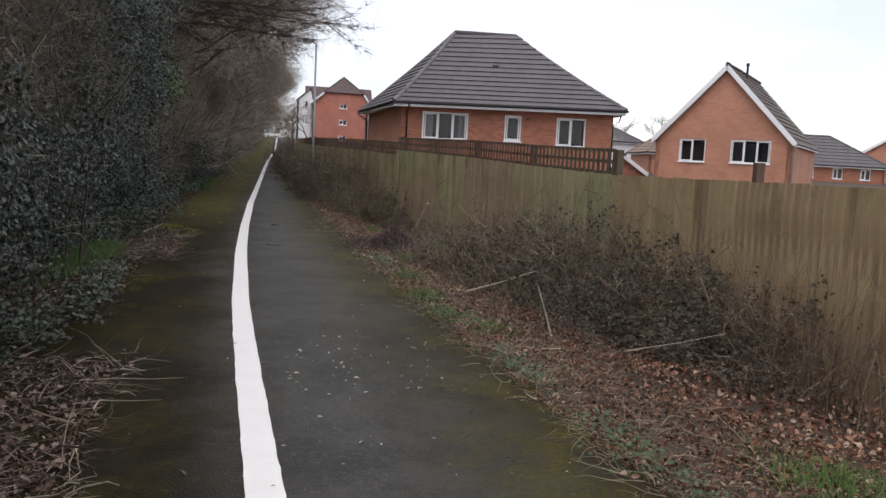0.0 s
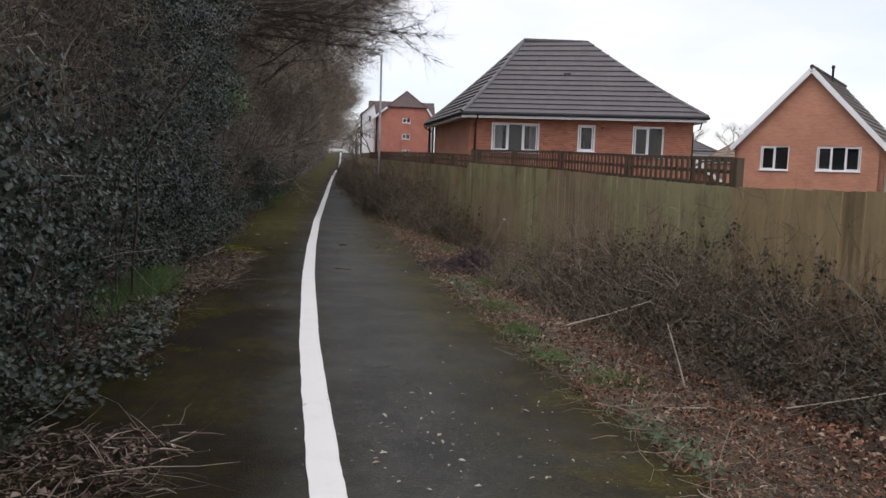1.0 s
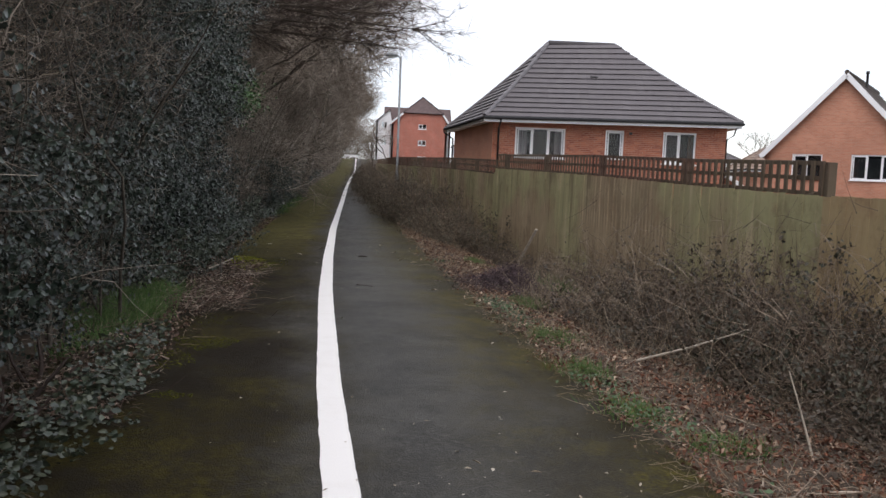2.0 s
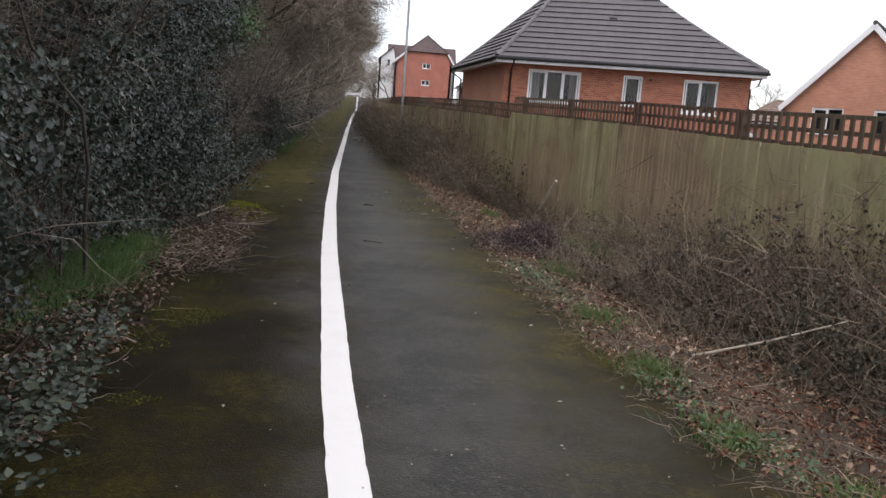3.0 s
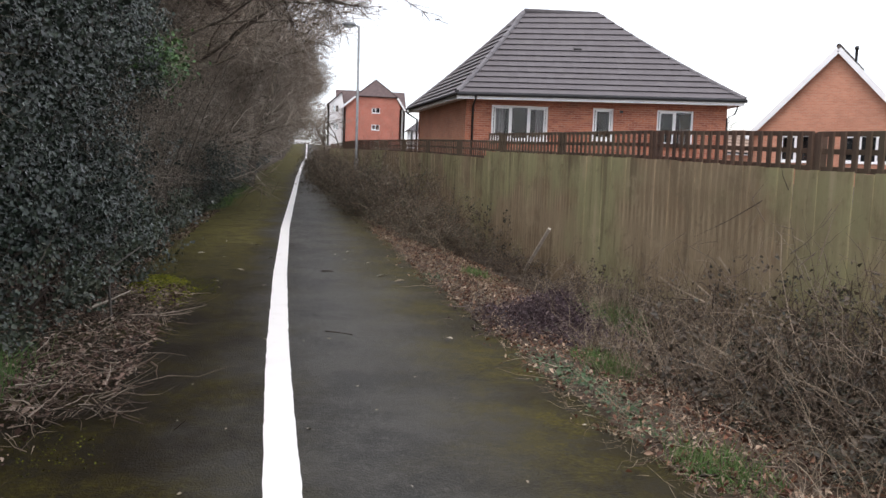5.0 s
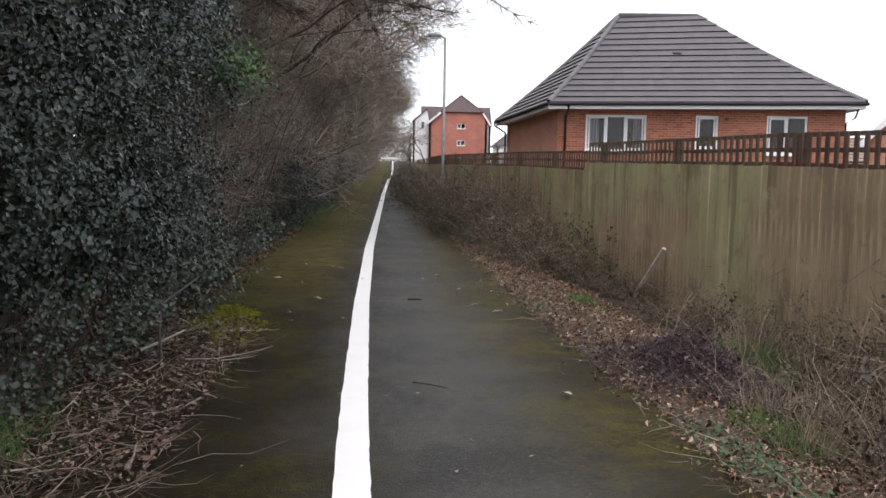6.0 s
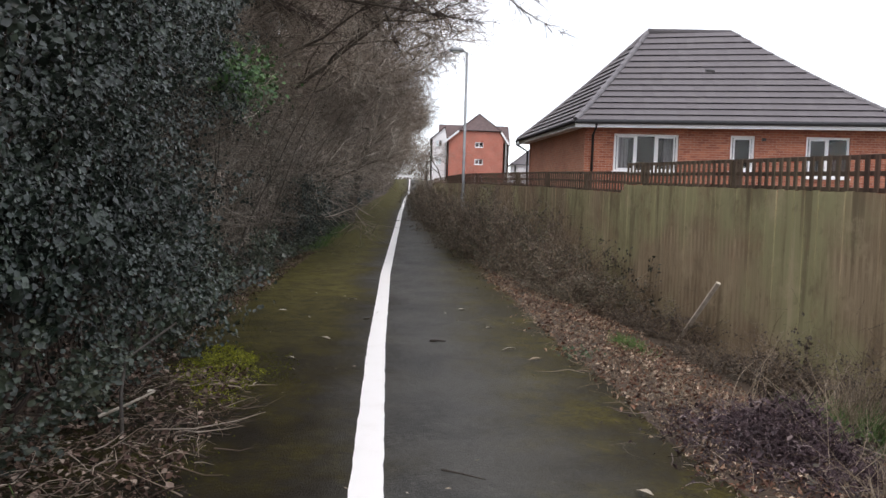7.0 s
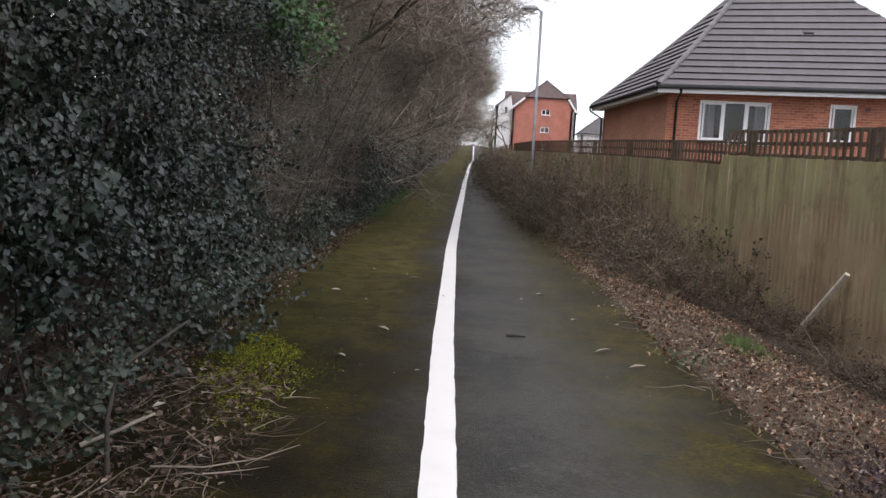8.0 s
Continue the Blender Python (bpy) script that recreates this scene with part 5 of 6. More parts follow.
    for i, (y, h) in enumerate(rows):
        k = h / 10
        (place if i < 3 else again)(kinds[i % 3], xc(y) - 4.6 + rnd.uniform(-.5, .5), y, rnd.uniform(-30, 30), (k, k, k))


def build_brambles():
    rnd, rng = random.Random(5), np.random.default_rng(5)

    def clump(seed, n, leaves, height, leaf):
        g = np.random.default_rng(seed)
        t = thing("bramble_patch", "low tangle of brown bramble stems with dull leaves", "bramble", "brambles below the fence")
        m = 170
        crown = np.stack([g.uniform(-.7, .7, 9), g.uniform(-1.2, 1.2, 9), np.full(9, -.05)], 1)
        p0 = crown[g.integers(0, 9, m)] + g.normal(0, 1, (m, 3)) * [.16, .2, 0]
        w0 = np.stack([g.normal(-.2, .55, m), g.normal(0, .55, m), np.ones(m)], 1)
        tall = g.uniform(.55, 1.6, m) * height
        v0, f0, arc = twig_cloud(g, m, p0, w0, tall, g.uniform(.003, .008, m), .33, 5)
        k = g.integers(0, m, n)
        level = np.minimum(g.integers(1, 6, n), g.integers(1, 6, n) + 2)
        p = np.stack(arc, 0)[level, k] + g.normal(0, .06, (n, 3))
        w = np.stack([g.normal(-.15, .8, n), g.normal(0, .8, n), g.normal(.0, .6, n)], 1)
        v, f, pts = twig_cloud(g, n, p, w, g.uniform(.12, .5, n), g.uniform(.002, .0045, n), .42, 2)
        part("stem_mass", array_mesh("stem_mass", *join_clouds([(v0, f0), (v, f)]), M_BRAMBLE), t)
        # leaves in threes and fives, bunched on some of the canes
        own = np.array([noise.noise((a * 2.2, b * 2.2, c * 2.2 + seed)) for a, b, c in pts[1]])
        good = np.nonzero((own > -.12) & (pts[1][:, 2] < height * g.uniform(.15, 1.15, n)))[0]
        k = good[g.integers(0, len(good), leaves // 5)]
        q = np.repeat(pts[1][k], 5, 0) + g.normal(0, .045, (leaves // 5 * 5, 3))
        q[:, 2] = np.maximum(q[:, 2], .0)
        nrm = np.repeat(np.array([-.3, -.4, .8]) + g.normal(0, .4, (leaves // 5, 3)), 5, 0)
        v, f = leaf_cloud(g, q, g.uniform(.022, .056, len(q)), nrm, .5, .65)
        part("foliage", array_mesh("foliage", v, f, leaf), t)
        return t

    kinds = [clump(80, 1300, 6500, 1.0, M_BRAMBLE_LEAF), clump(81, 1300, 5500, .9, M_BRAMBLE_LEAF), clump(82, 1200, 8000, 1.1, M_BRAMBLE_GREEN), clump(83, 900, 6500, 1.05, M_BRAMBLE_PALE), clump(84, 900, 5500, 1.05, M_BRAMBLE_PALE)]
    spots = [(8.9, .6, .55, 1), (9.9, .7, 1.0, 2), (11.2, .8, 1.15, 2), (12.6, .8, 1.15, 0), (13.7, .7, 1.0, 2), (14.9, .5, .95, 1), (16.3, .4, .75, 0), (18.0, .4, .7, 1), (19.6, .4, .36, 0), (21.4, .35, .18, 1), (22.7, .4, .5, 0), (23.9, .5, .75, 3), (25.2, .6, 1.1, 3), (26.9, .7, 1.4, 4), (28.8, .75, 1.6, 3), (30.9, .85, 1.7, 4), (33.2, .75, 1.45, 3), (35.6, .7, 1.4, 4), (38.2, .65, 1.3, 3), (41, .6, 1.3, 4), (44, .6, 1.3, 3), (48, .6, 1.3, 4), (53, .6, 1.4, 3), (59, .6, 1.4, 4), (66, .6, 1.5, 3)]
    used = set()
    for y, back, h, kind in spots:
        x = xf(y) - back - .2
        thin = 14 < y < 23
        if thin:
            x = xf(y) - .42
        (again if kind in used else place)(kinds[kind], x, y, rnd.uniform(-12, 12) + 8, (.5 if thin else .95, 1.1, h))
        used.add(kind)
    # a fuller front row where the bank is widest
    for i, (y, h) in enumerate([(9.6, .40), (13.1, .40), (14.1, .45), (24.9, .4), (26.6, .6), (28.4, .85), (30.2, .9), (33, .95)]):
        again(kinds[(i + 1) % 3 if y < 20 else 3 + i % 2], xf(y) - (1.4 if y < 20 else 1.15), y, rnd.uniform(-20, 20), (.8, 1, h))
    # tall dead stalks before the bare stretch of fence
    n = 400
    y = rng.uniform(6.4, 13, n)
    x = np.array([xf(t) for t in y]) - rng.uniform(.12, .95, n)
    z = np.array([gz(a, b) for a, b in zip(x, y)]) - .03
    v, f, pts = twig_cloud(rng, n, np.stack([x, y, z], 1), np.stack([rng.normal(0, .22, n), rng.normal(0, .22, n), np.ones(n)], 1), rng.uniform(.5, 1.7, n), rng.uniform(.0028, .0058, n), .14, 5)
    k = rng.integers(0, n, n * 3)
    v2, f2, _ = twig_cloud(rng, n * 3, pts[2][k], rng.normal(0, .7, (n * 3, 3)) + [0, 0, .8], rng.uniform(.15, .5, n * 3), rng.uniform(.0018, .0035, n * 3), .2, 2)
    m = 900
    y3 = rng.triangular(9.5, 14.0, 17.5, m)
    x3 = np.array([xf(t) for t in y3]) - rng.uniform(.7, 2.2, m)
    z3 = np.array([gz(a, b) for a, b in zip(x3, y3)]) - .02
    v3, f3, _ = twig_cloud(rng, m, np.stack([x3, y3, z3], 1), np.stack([rng.normal(0, .7, m), rng.normal(0, .6, m), np.ones(m)], 1), rng.uniform(.25, 1.05, m), rng.uniform(.002, .0045, m), .24, 5)
    solid("dry_stems", array_mesh("dry_stems", v3, f3, M_STRAW_PALE), "pale dry stems standing among the brambles", "dead stalks", kind="stuff")
    solid("dead_stalks", array_mesh("dead_stalks", *join_clouds([(v, f), (v2, f2)]), M_BRAMBLE), "tall thin brown stalks growing before the fence", "dead stalks", kind="stuff")


def build_climbers():
    """Bramble and ivy shoots that climb the boards."""
    rnd, rng = random.Random(21), np.random.default_rng(21)
    for y, tall, n, wide in ((7.1, .75, 5, .25), (8.2, 1.1, 6, .35), (9.2, .9, 5, .3), (10.3, 1.25, 14, .4), (11.4, 1.35, 16, .4), (12.5, 1.35, 18, .45), (13.5, 1.25, 18, .4), (14.5, 1.15, 14, .4), (15.4, 1.05, 10, .4), (16.5, .9, 7, .3), (19.2, .7, 5, .25), (23.4, 1.0, 8, .4), (24.6, 1.2, 9, .4), (27.0, 1.3, 12, .5), (29.0, 1.4, 12, .5)):
        x = xf(y) - .05
        z = gz(x, y)
        st = np.stack([rng.uniform(-.06, 0, n), rng.normal(0, wide, n), np.zeros(n)], 1)
        v, f, pts = twig_cloud(rng, n, st, np.stack([rng.normal(-.02, .03, n), rng.normal(0, .2, n), np.ones(n)], 1), rng.uniform(.5, 1.15, n) * tall, rng.uniform(.003, .006, n), .14, 6)
        v[:, 0] = np.minimum(v[:, 0], -.004)
        t = thing("climbing_shoots", "thin dark bramble shoots climbing the fence boards", "bramble", "shoots on the fence", at=Matrix.Translation((x, y, z)))
        tagged(part("stem_mass", array_mesh("stem_mass", v, f, M_BRAMBLE), t), kind="stuff")
        k, lv = rng.integers(0, n, n * 13), rng.integers(2, 7, n * 13)
        q = np.stack(pts, 0)[lv, k] + rng.normal(0, .04, (n * 13, 3)) - [.03, 0, 0]
        q[:, 0] = np.minimum(q[:, 0], -.02)
        v, f = leaf_cloud(rng, q, rng.uniform(.03, .07, n * 13), np.tile([-1, -.3, .3], (n * 13, 1)), .5, .7)
        tagged(part("foliage", array_mesh("foliage", v, f, M_BRAMBLE_GREEN), t), kind="stuff")


def build_litter():
    rng = np.random.default_rng(9)

    def scatter(n, lo, hi, ya, yb, lift=.012):
        y = ya + (yb - ya) * rng.random(n) ** 1.35
        off = rng.uniform(lo, hi, n)
        x = np.array([xc(t) for t in y]) + off
        z = np.array([rough_ground(a, b) for a, b in zip(x, y)])
        road = np.array([float(np.interp(b, RISE_Y, RISE_Z)) for b in y]) + .02
        z = np.where(np.abs(off) < 1.85, road, z + .03)
        return np.stack([x, y, z + rng.uniform(0, lift, n)], 1)

    # brown leaves on the bank
    p = scatter(76000, 1.60, 3.4, 3.2, 34, .05)
    ragged = np.array([noise.noise((a * 2.2, b * 2.2, 4)) + .6 * noise.noise((a * 7, b * 7, 8)) for a, b in p[:, :2]])
    edge = p[:, 0] - np.array([xc(t) for t in p[:, 1]]) - 1.86
    p = p[edge > ragged * .22 - np.where(rng.random(len(p)) < .04, .2, 0)]
    turn = p[:, 1] + rng.normal(0, 1.2, len(p)) < 10.5
    for q, mat, label in ((p[turn], M_LITTER_RUST, "drift of fallen rust-brown leaves on the verge"), (p[~turn], M_LITTER, "drift of fallen tan leaves on the verge")):
        v, f = leaf_cloud(rng, q, rng.gamma(2.4, .0083, len(q)).clip(.007, .060), np.tile([0, 0, 1.0], (len(q), 1)), .75, .5, .3)
        solid("leaf_litter", array_mesh("leaf_litter", v, f, mat), label, "fallen leaves", kind="stuff")
    p = np.concatenate([scatter(2600, -3.0, -1.75, 3.0, 34, .04), scatter(7000, -2.3, -0.85, 3.6, 7.2, .05), scatter(4500, -2.3, -0.95, 13.2, 17.6, .05), scatter(7000, -2.9, -1.7, 16.5, 30, .05), scatter(2600, -2.2, -1.25, 8.8, 13.2, .04)])
    v, f = leaf_cloud(rng, p, rng.gamma(4.0, .0075, len(p)).clip(.012, .06), np.tile([0, 0, 1.0], (len(p), 1)), .6, .65, .2)
    solid("leaf_litter", array_mesh("leaf_litter", v, f, M_LITTER_DARK), "fallen leaves below the hedge", "fallen leaves", kind="stuff")
    p = scatter(12000, 3.1, 5.3, 3.0, 10.5, .04)
    v, f = leaf_cloud(rng, p, rng.gamma(4.0, .0085, len(p)).clip(.012, .07), np.tile([0, 0, 1.0], (len(p), 1)), .55, .7, .2)
    solid("leaf_litter", array_mesh("leaf_litter", v, f, M_LITTER_RUST), "brown leaves below the fence", "fallen leaves", kind="stuff")
    p = np.array([(-1.01, 18.13, .03), (-.84, 19.2, .03), (.88, 20.23, .03), (1.0, 18.9, .03), (1.2, 18.42, .03), (-1.63, 21.06, .04), (.61, 21.67, .04), (1.36, 14.94, .03), (1.5, 8.13, .03), (1.86, 7.77, .03), (1.21, 8.26, .03), (-1.63, 16.36, .12), (-.55, 20.6, .03), (-.9, 22.3, .05)])
    v, f = leaf_cloud(rng, p, rng.uniform(.11, .15, len(p)) * np.where(p[:, 1] > 14, 1, .5), np.tile([0, 0, 1.0], (len(p), 1)), .12, .34, .10)
    solid("stray_leaves", array_mesh("stray_leaves", v, f, M_LITTER_PALE), "larger pale curled leaves on the asphalt", "fallen leaves", kind="stuff")
    p = np.concatenate([scatter(260, -1.8, 1.85, 4.0, 34, .006), scatter(110, .1, 1.7, 4.0, 10.5, .006), scatter(110, .25, 1.5, 6.5, 8.1, .006)])
    v, f = leaf_cloud(rng, p, rng.gamma(2.2, .0085, len(p)).clip(.006, .045), np.tile([0, 0, 1.0], (len(p), 1)), .25, .5, .12)
    solid("stray_leaves", array_mesh("stray_leaves", v, f, M_LITTER_PALE), "pale stray leaves lying on the asphalt", "fallen leaves", kind="stuff")
    # broken twigs
    p = np.concatenate([scatter(3000, 1.75, 3.1, 4, 28, .06), scatter(1300, 1.68, 2.4, 4, 14, .05)])
    n = len(p)
    v, f, _ = twig_cloud(rng, n, p, np.stack([rng.normal(0, 1, n), rng.normal(0, 1, n), rng.normal(.12, .2, n)], 1), rng.gamma(2.2, .07, n).clip(.05, .45), rng.uniform(.0012, .0032, n), .3)
    solid("dry_stems", array_mesh("dry_stems", v, f, M_STRAW_PALE), "pale straw lying among the fallen leaves", "straw", kind="stuff")
    for lo, hi, n, ya, yb, heap in ((-2.9, -1.7, 1100, 9, 30, .06), (-2.2, -1.15, 420, 8.8, 13.0, .05), (-2.3, -0.75, 1700, 4.3, 7.2, .09), (-2.5, -0.85, 1900, 12.7, 17.2, .09), (1.75, 3.1, 1500, 3.2, 30, .05)):
        p = scatter(n, lo, hi, ya, yb, heap)
        w = np.stack([rng.normal(.35, .8, n), rng.normal(.05, .75, n), rng.normal(0.0, .06, n)], 1)
        v, f, _ = twig_cloud(rng, n, p, w, np.where(rng.random(n) < .03, rng.uniform(.35, .75, n), rng.gamma(2.5, .07, n).clip(.05, .5)), rng.gamma(3.0, .00105, n).clip(.0012, .008), .26)
        mat = M_STRAW
        solid("fallen_twigs", array_mesh("fallen_twigs", v, f, mat), "broken twigs and dead stems on the verge", "fallen twigs", kind="stuff")


def blades(rng, centre, n, spread, tall):
    p = np.array(centre) + rng.normal(0, 1, (n, 3)) * [spread[0], spread[1], 0]
    p[:, 2] = [rough_ground(a, b) for a, b in p[:, :2]]
    return twig_cloud(rng, n, p, np.stack([rng.normal(0, .45, n), rng.normal(0, .45, n), np.ones(n)], 1), rng.uniform(.5, 1, n) * tall, rng.uniform(.003, .006, n), .22, 3)[:2]


def build_small_green():
    rng = np.random.default_rng(3)
    grass = [blades(rng, (x, y, 0), n, s, h) for x, y, n, s, h in [
        (-1.82, 12.2, 1700, (.16, .32), .28), (-1.95, 13.2, 1900, (.18, .40), .30), (-1.75, 11.2, 350, (.10, .35), .16), (-3.3, 38.5, 700, (.25, .9), .4), (-2.85, 32.0, 500, (.16, .8), .3), (-3.0, 35.0, 400, (.2, .9), .35),
        (3.8, 5.1, 420, (.2, .2), .22), (2.37, 9.37, 320, (.10, .12), .14), (2.72, 8.7, 220, (.12, .1), .14), (2.32, 10.5, 340, (.10, .14), .16),
        (2.36, 12.0, 340, (.12, .16), .17), (2.56, 14.1, 220, (.09, .10), .2), (3.50, 16.9, 900, (.14, .15), .42), (3.55, 17.9, 200, (.09, .09), .26), (2.46, 20.1, 300, (.1, .16), .2), (2.7, 14.75, 150, (.09, .09), .15), (2.5, 14.5, 160, (.1, .12), .16)]]
    solid("grass", array_mesh("grass", *join_clouds(grass), M_GRASS), "tufts of green grass along the verges", "grass", kind="stuff")
    straw = [blades(rng, (3.46, 17.0, 0), 300, (.05, .06), .66), blades(rng, (2.75, 15.0, 0), 90, (.12, .12), .4), blades(rng, (2.2, 18.3, 0), 160, (.2, .7), .14), blades(rng, (2.6, 14.0, 0), 60, (.08, .08), .4), blades(rng, (-1.8, 11.9, 0), 120, (.12, .3), .2), blades(rng, (2.9, 11.8, 0), 60, (.3, .3), .35)]
    solid("dry_grass", array_mesh("dry_grass", *join_clouds(straw), M_STRAW_PALE), "tufts of pale dry grass", "grass", kind="stuff")
    spots = [(xc(y) + 2.02 + rng.normal(0, .08), y) for y in (4.6, 5.0, 5.4, 5.8, 6.9, 7.2, 7.5, 9.0, 9.4, 10.0, 12.7, 13.1, 13.5, 13.8, 14.1, 18.8)]
    pos = np.concatenate([np.array([x, y, 0]) + rng.normal(0, 1, (120, 3)) * [.10, .19, 0] for x, y in spots])
    pos[:, 2] = [rough_ground(a, b) + .05 for a, b in pos[:, :2]] + rng.uniform(0, .05, len(pos))
    v, f = leaf_cloud(rng, pos, rng.uniform(.016, .042, len(pos)), np.tile([0, -.2, 1.0], (len(pos), 1)), .5, .7, .1)
    solid("weeds", array_mesh("weeds", v, f, M_WEED), "small green weeds at the edge of the asphalt", "weeds", kind="stuff")
    # moss cushions
    for pads, mat, label, small in (
            ([(-1.52, 17.70, .25, .84, 32000)], M_MOSS, "bright yellow-green moss cushion on the asphalt", .018),
            ([(-1.34, 17.8, .32, .85, 10000), (-.85, 11.2, .20, .26, 5200), (-.95, 10.6, .14, .28, 2000), (-.68, 9.5, .11, .07, 900), (-.95, 12.3, .16, .3, 900), (-1.9, 20.0, .2, .9, 1500), (-1.1, 15.4, .2, .5, 1200)], M_MOSS_DULL, "dull olive moss patches on the asphalt", .016)):
        pts = []
        for x, y, sx, sy, n in pads:
            rad, ang = np.sqrt(rng.random(n)) * 1.9, rng.uniform(0, 2 * math.pi, n)
            q = np.stack([x + rad * np.cos(ang) * sx, y + rad * np.sin(ang) * sy, np.zeros(n)], 1)
            rim = np.array([1.45 + .75 * noise.noise((a * 5, b * 2.5, 2)) + .5 * noise.noise((a * 16, b * 8, 6)) for a, b in q[:, :2]])
            q[:, 0] -= (q[:, 1] - y) * .25
            q = q[rad < rim * rng.uniform(.55, 1.0, n) ** .6]
            q[:, 2] = [float(np.interp(b, RISE_Y, RISE_Z)) + .006 - .0072 * (a - xc(b)) ** 2 for a, b in q[:, :2]] + rng.uniform(0, .012, len(q))
            pts.append(q)
        q = np.concatenate(pts)
        v, f = leaf_cloud(rng, q, rng.uniform(.007, small, len(q)), np.tile([0, 0, 1.0], (len(q), 1)), .4, .8, .3)
        solid("moss", array_mesh("moss", v, f, mat), label, "moss", kind="stuff")


def stick(pts, r, mat, label, name="stick"):
    s = Soup()
    s.tube(pts, [r * (1 - .5 * i / (len(pts) - 1)) for i in range(len(pts))], 7)
    solid(name, s.mesh(name, mat, True), label, "stick")


def build_sticks():
    stick([(2.84, 11.13, -.05), (3.34, 11.02, .12), (3.85, 10.93, .32)], .0115, M_STICK, "long bleached stick lying against the brambles")
    s = Soup()
    s.bar((3.565, 21.99, -.36), (3.855, 21.32, .53), .055, .045, (0, -1, .3), .15)
    solid("wooden_stake", s.mesh("wooden_stake", M_STAKE), "pale wooden stake leaning against the fence", "stake")
    stick([(.33, 15.2, .03), (.43, 15.13, .035), (.56, 15.06, .03)], .007, M_DARKSTICK, "dark twig lying on the asphalt")
    stick([(.22, 19.30, .02), (.30, 19.27, .03), (.38, 19.30, .02)], .014, M_DARKSTICK, "short black twig lying on the asphalt")
    stick([(3.9, 8.35, -.1), (4.35, 8.2, .02), (4.75, 8.15, .12)], .006, M_STICK, "thin pale stick in the dead stalks")
    stick([(3.36, 8.9, -.12), (3.28, 8.93, .15), (3.2, 8.96, .40)], .008, M_STICK, "upright bleached stem on the bank")
    stick([(2.56, 10.86, -.22), (2.58, 10.88, -.08), (2.61, 10.89, .04)], .016, M_STICK, "short broken stem standing at the path edge")
    stick([(-1.52, 15.55, .0), (-1.55, 15.6, .28), (-1.60, 15.8, .45), (-1.42, 16.2, .62)], .013, M_DARKSTICK, "bent sapling stem at the hedge foot")
    stick([(-1.72, 15.7, .12), (-1.58, 15.75, .18), (-1.42, 15.8, .26)], .012, M_STICK, "broken pale branch at the hedge foot")


def build_brush_heap():
    rng = np.random.default_rng(33)
    t = thing("brush_heap", "heap of dark cut brushwood and dead leaves at the path edge", "brush heap")
    n = 3600
    p = np.stack([2.55 + rng.normal(0, .34, n), 15.95 + rng.normal(0, .42, n), np.zeros(n)], 1)
    d = np.hypot((p[:, 0] - 2.55) / .5, (p[:, 1] - 15.95) / .75)
    p[:, 2] = np.array([rough_ground(a, b) for a, b in p[:, :2]]) + .04 + rng.random(n) * .40 * np.clip(1 - d, .1, 1)
    v, f, pts = twig_cloud(rng, n, p, np.stack([rng.normal(0, 1, n), rng.normal(0, 1, n), rng.normal(.1, .25, n)], 1), rng.uniform(.06, .28, n), rng.uniform(.0015, .0042, n), .5)
    part("twig_mass", array_mesh("twig_mass", v, f, M_HEAP), t)
    k = rng.integers(0, n, 2600)
    v, f = leaf_cloud(rng, pts[1][k], rng.uniform(.02, .055, 2600), np.tile([0, 0, 1.0], (2600, 1)), .8)
    part("dead_foliage", array_mesh("dead_foliage", v, f, M_HEAP), t)


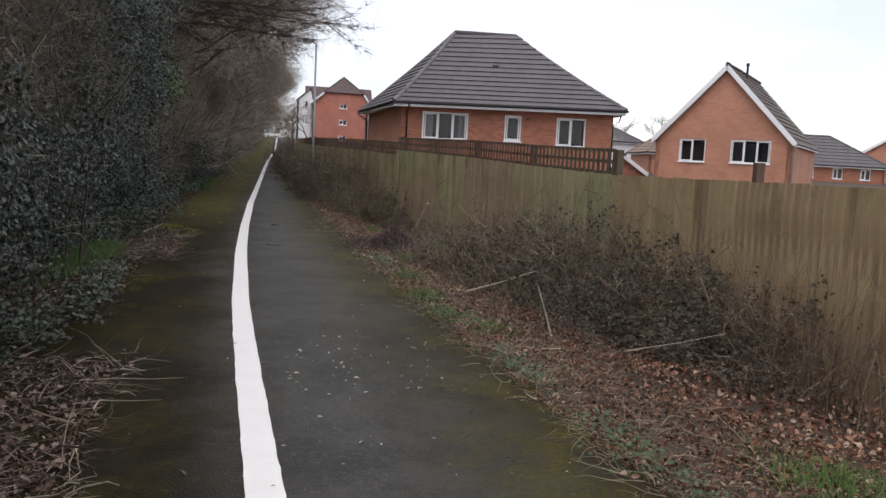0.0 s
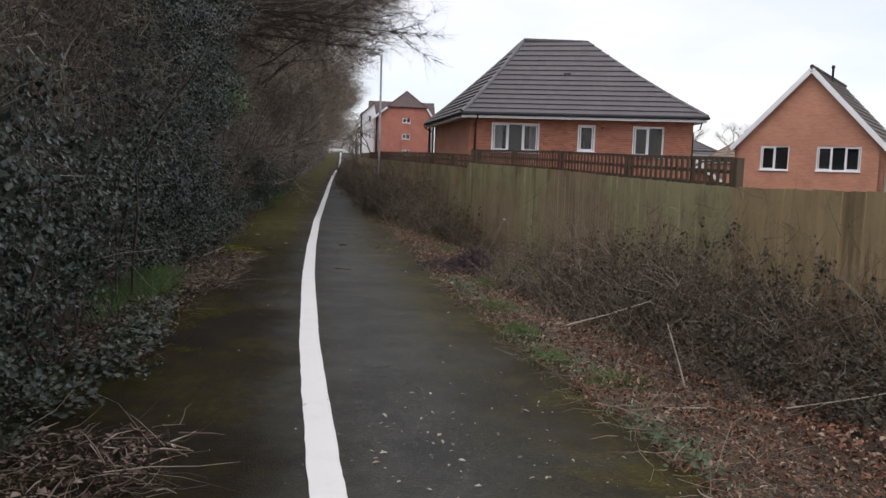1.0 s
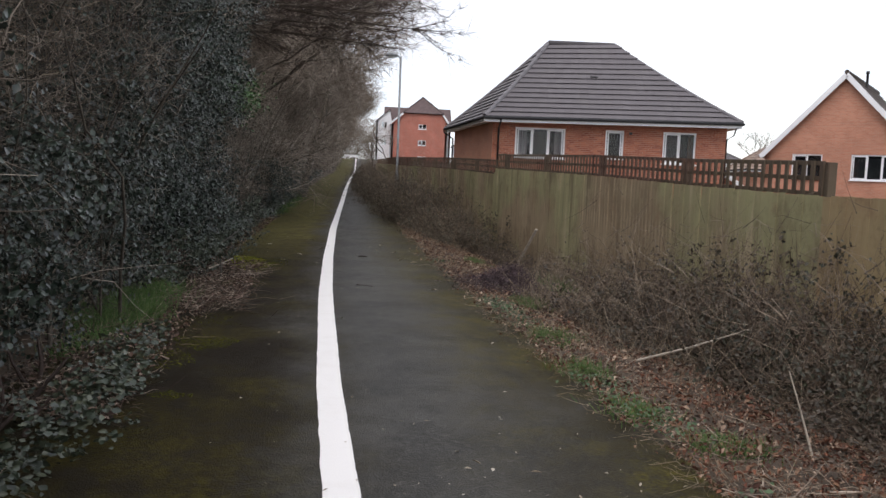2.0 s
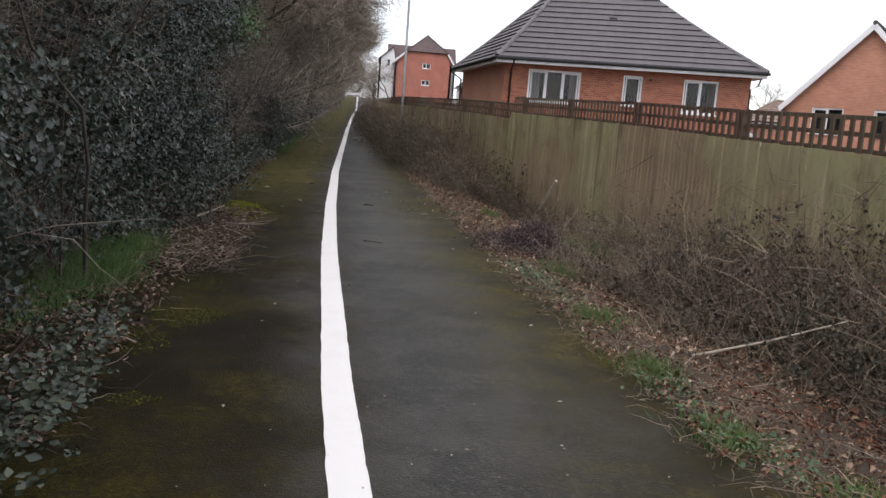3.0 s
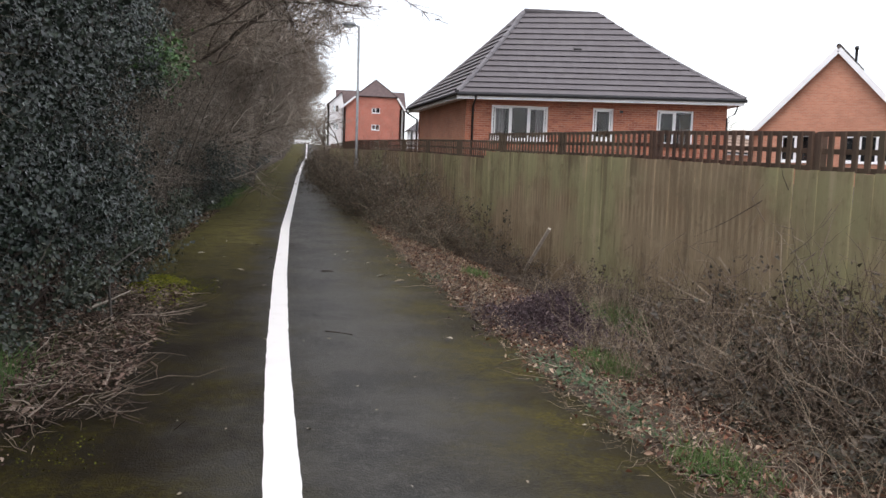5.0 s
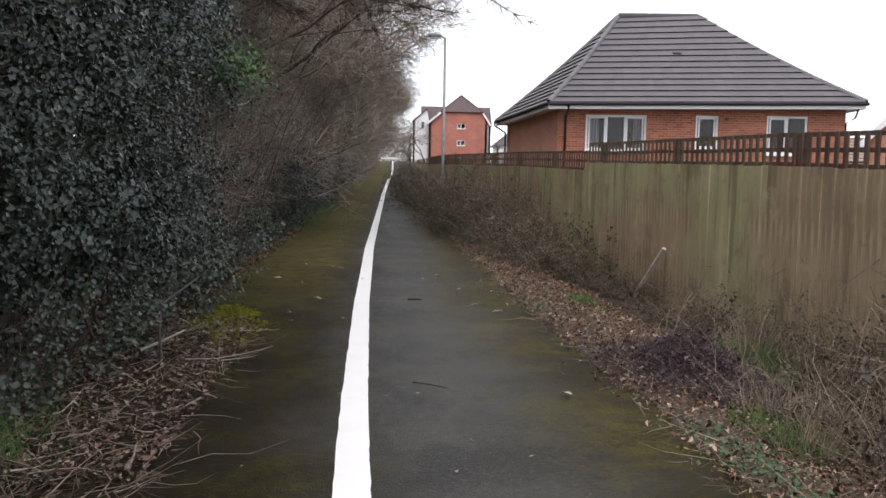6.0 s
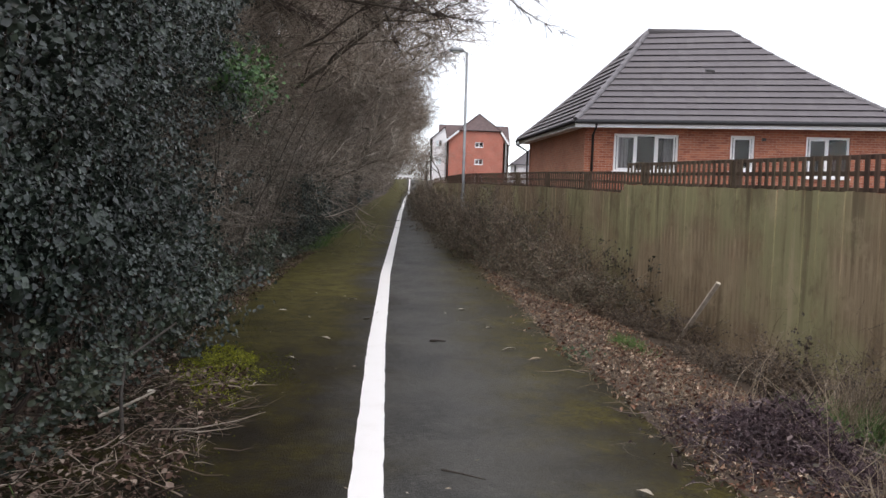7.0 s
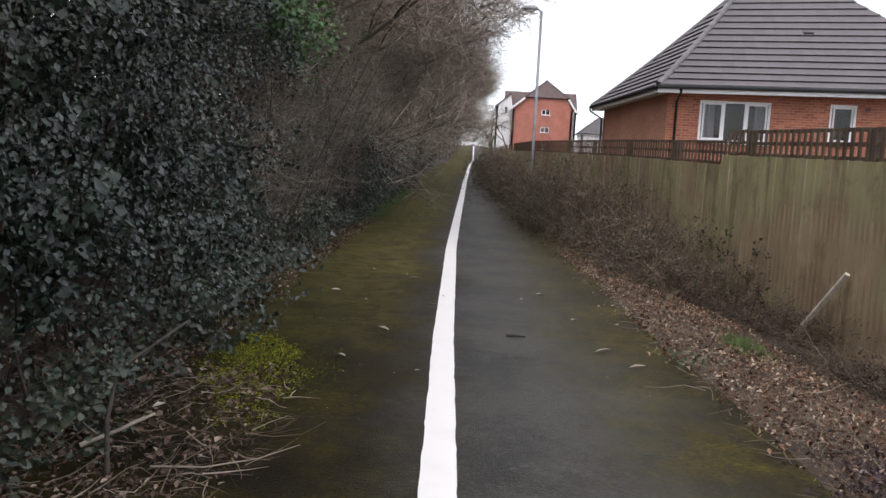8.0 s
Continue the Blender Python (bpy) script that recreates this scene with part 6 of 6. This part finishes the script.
def build_spreading_tree():
    """The tree whose long level limbs reach out over the path."""
    rnd, rng = random.Random(8), np.random.default_rng(8)
    t = thing("spreading_tree", "bare tree with long level limbs reaching over the path", "tree", "bare trees along the path")
    s = Soup()
    base = Vector((-5.0, 24.0, gz(-5.0, 24.0) - .2))
    s.tube([base, base + Vector((.1, 0, 2.5)), base + Vector((.35, .1, 5)), base + Vector((.8, .2, 8)), base + Vector((1.1, .2, 11))], [.26, .22, .18, .12, .05], 9, False)
    part("trunk", s.mesh("trunk", M_BARK, True), t)
    ends = []
    limbs = [(4.9, (1, .70, .16), 7.2), (5.2, (1, .55, .16), 7.0), (5.0, (1, .15, .24), 5.6), (5.5, (1, .95, .14), 7.6), (5.9, (1, .3, .18), 6.0), (4.8, (1, 1.0, .18), 6.6), (6.2, (1, .6, .20), 6.4), (5.7, (1, .8, .12), 7.4)]
    for h, w, length in limbs:
        s = Soup()
        p, d = base + Vector((.35, .1, h)), Vector(w).normalized()
        pts = [p]
        for i in range(9):
            d = (d + Vector((rnd.gauss(.02, .07), rnd.gauss(0, .10), rnd.gauss(-.012, .045)))).normalized()
            p = p + d * length / 9
            pts.append(p)
            if i > 1:
                ends.extend([(p.copy(), d.copy())] * 2)
        s.tube(pts, [.06 * (1 - .095 * i) for i in range(10)], 6, False)
        for k in range(16):
            i = rnd.randint(2, 8)
            q, e = pts[i], (pts[i + 1] - pts[i]).normalized()
            e = (e + Vector((rnd.gauss(0, .55), rnd.gauss(0, .55), rnd.gauss(.20, .35)))).normalized()
            sub = [q]
            for _ in range(5):
                e = (e + Vector((rnd.gauss(0, .14), rnd.gauss(0, .14), rnd.gauss(.0, .12)))).normalized()
                q = q + e * rnd.uniform(.22, .42)
                sub.append(q)
                ends.append((q.copy(), e.copy()))
            s.tube(sub, [.016, .013, .010, .008, .006, .004], 4, False)
        part("limb", s.mesh("limb", M_BARK, True), t)
    pos, way = np.array([e[0] for e in ends]), np.array([e[1] for e in ends])
    n = 6500
    k = rng.integers(0, len(pos), n)
    v, f, pts = twig_cloud(rng, n, pos[k] + rng.normal(0, .02, (n, 3)), way[k] + rng.normal(0, .55, (n, 3)), rng.uniform(.25, .85, n), rng.uniform(.0035, .0065, n), .22, 2)
    part("crown", array_mesh("crown", v, f, M_TWIG_DARK), t)


def build_far():
    s = Soup()
    for a, b in (((-5.9, 129.6, 4.5), (-3.5, 129.6, 4.5)),):
        s.bar(a, b, .10, .30)
    rail = thing("barrier", "white painted barrier where the path meets the road", "barrier")
    part("rail", s.mesh("rail", M_UPVC), rail)
    for x in (-5.7, -3.7):
        s = Soup()
        s.bar((x, 129.7, 3.9), (x, 129.7, 4.6), .12, .12, (1, 0, 0))
        part("post", s.mesh("post", M_UPVC), rail)
    s = Soup()
    for x0, x1 in ((-120, 120),):
        s.face([(x0, 131, 4.16), (-9, 131, 4.16), (-9, 138, 4.3), (x0, 138, 4.3)])
        s.face([(-9, 131, 4.16), (-3, 131, 4.16), (-3, 138, 4.3), (-9, 138, 4.3)])
    solid("road", s.mesh("road", M_ROAD), "asphalt road crossing the end of the path", "road", kind="structure")
    for i in range(20):
        again(FAR_BUSH[i % 4], -21 + 2.2 * (i % 10), 141 + 3 * (i // 10) + (i % 3), 90 + 10 * i, (1.3, 1, 1.35 - .05 * (i % 10)))
    # bare trees beyond the houses, their twigs coloured pale to stand for haze
    kinds = [bare_tree(90 + i, 12.0, (0, 0, 0), 2.0, M_FARTREE, "far_tree", "bare tree far behind the houses, with haze put into its colour", 3) for i in range(2)]
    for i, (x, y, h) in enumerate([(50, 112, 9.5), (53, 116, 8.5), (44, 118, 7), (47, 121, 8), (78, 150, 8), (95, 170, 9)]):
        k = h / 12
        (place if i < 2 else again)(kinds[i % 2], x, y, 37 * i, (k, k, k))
    # grey trees round the end of the path
    dark = bare_tree(92, 12.0, (0, 0, 0), 2.0, M_TWIG_CROWN, "far_tree", "bare tree at the far end of the path", 3)
    for i, (x, y, h) in enumerate([(-2.0, 150, 11), (0.5, 118, 8), (-1.2, 108, 8), (-12, 150, 12), (-6, 165, 12)]):
        k = h / 12
        (again if i else place)(dark, x, y, 53 * i, (k, k, k))


build_ground()
build_path()
build_bungalow()
gabled_house("gabled_house", "orange brick house with a white-edged gable and brown tiled roof", (24.12, 46.05), (0.77, -0.64), 4.0, 9.5, 3.62, 7.9, 0.9,
             [(-2.42, -0.90, 2.38, 3.71, 2), (0.50, 2.70, 2.40, 3.72, 3)], M_BRICK_ORANGE, M_TILE_BROWN, 13, flue=True)
hipped_house("brick_house", "red brick house with a dark hipped roof", (44.0, 77.5), (56.5, 75.0), 8, 0.6, 3.3, 6.3, (1.0, 4.0), [(4.9, 5.9, 2.0, 3.05, 2), (7.7, 8.7, 2.0, 3.05, 2), (10.4, 11.4, 2.0, 3.05, 2)], M_BRICK, M_TILE)
gabled_house("distant_house", "pale tiled house with a white-edged gable", (63.5, 84.0), (0.75, -0.66), 5.5, 9, 3.4, 6.9, 0.6, [], M_BRICK_ORANGE, M_TILE_BUFF, 10)
hipped_house("distant_house", "dark roofed house behind the gardens", (27.5, 84), (34.5, 83.4), 7, 1, 4.7, 6.3, (2, 2), [], M_RENDER, M_TILE, 7)
hipped_house("distant_house", "buff tiled house behind the gardens", (30.9, 72), (38.0, 71), 7, 1, 3.5, 5.4, (2, 2), [], M_BRICK_ORANGE, M_TILE_BUFF, 7)
gabled_house("garage", "small garage with a white-edged gable", (23.1, 58.0), (0.95, -0.3), 1.7, 5, 1.55, 2.75, 0.6, [], M_BRICK, M_TILE, 6)
hipped_house("distant_house", "grey roofed house behind the bungalow", (12.6, 150), (21, 150), 8, 4, 7.6, 10.4, (3, 3), [], M_RENDER, M_TILE, 7)
build_flats()
build_lamp()
build_hedgerow()
build_far()
build_brambles()
build_climbers()
build_spreading_tree()
build_brush_heap()
build_litter()
build_small_green()
build_sticks()
build_trellis()
build_fence()
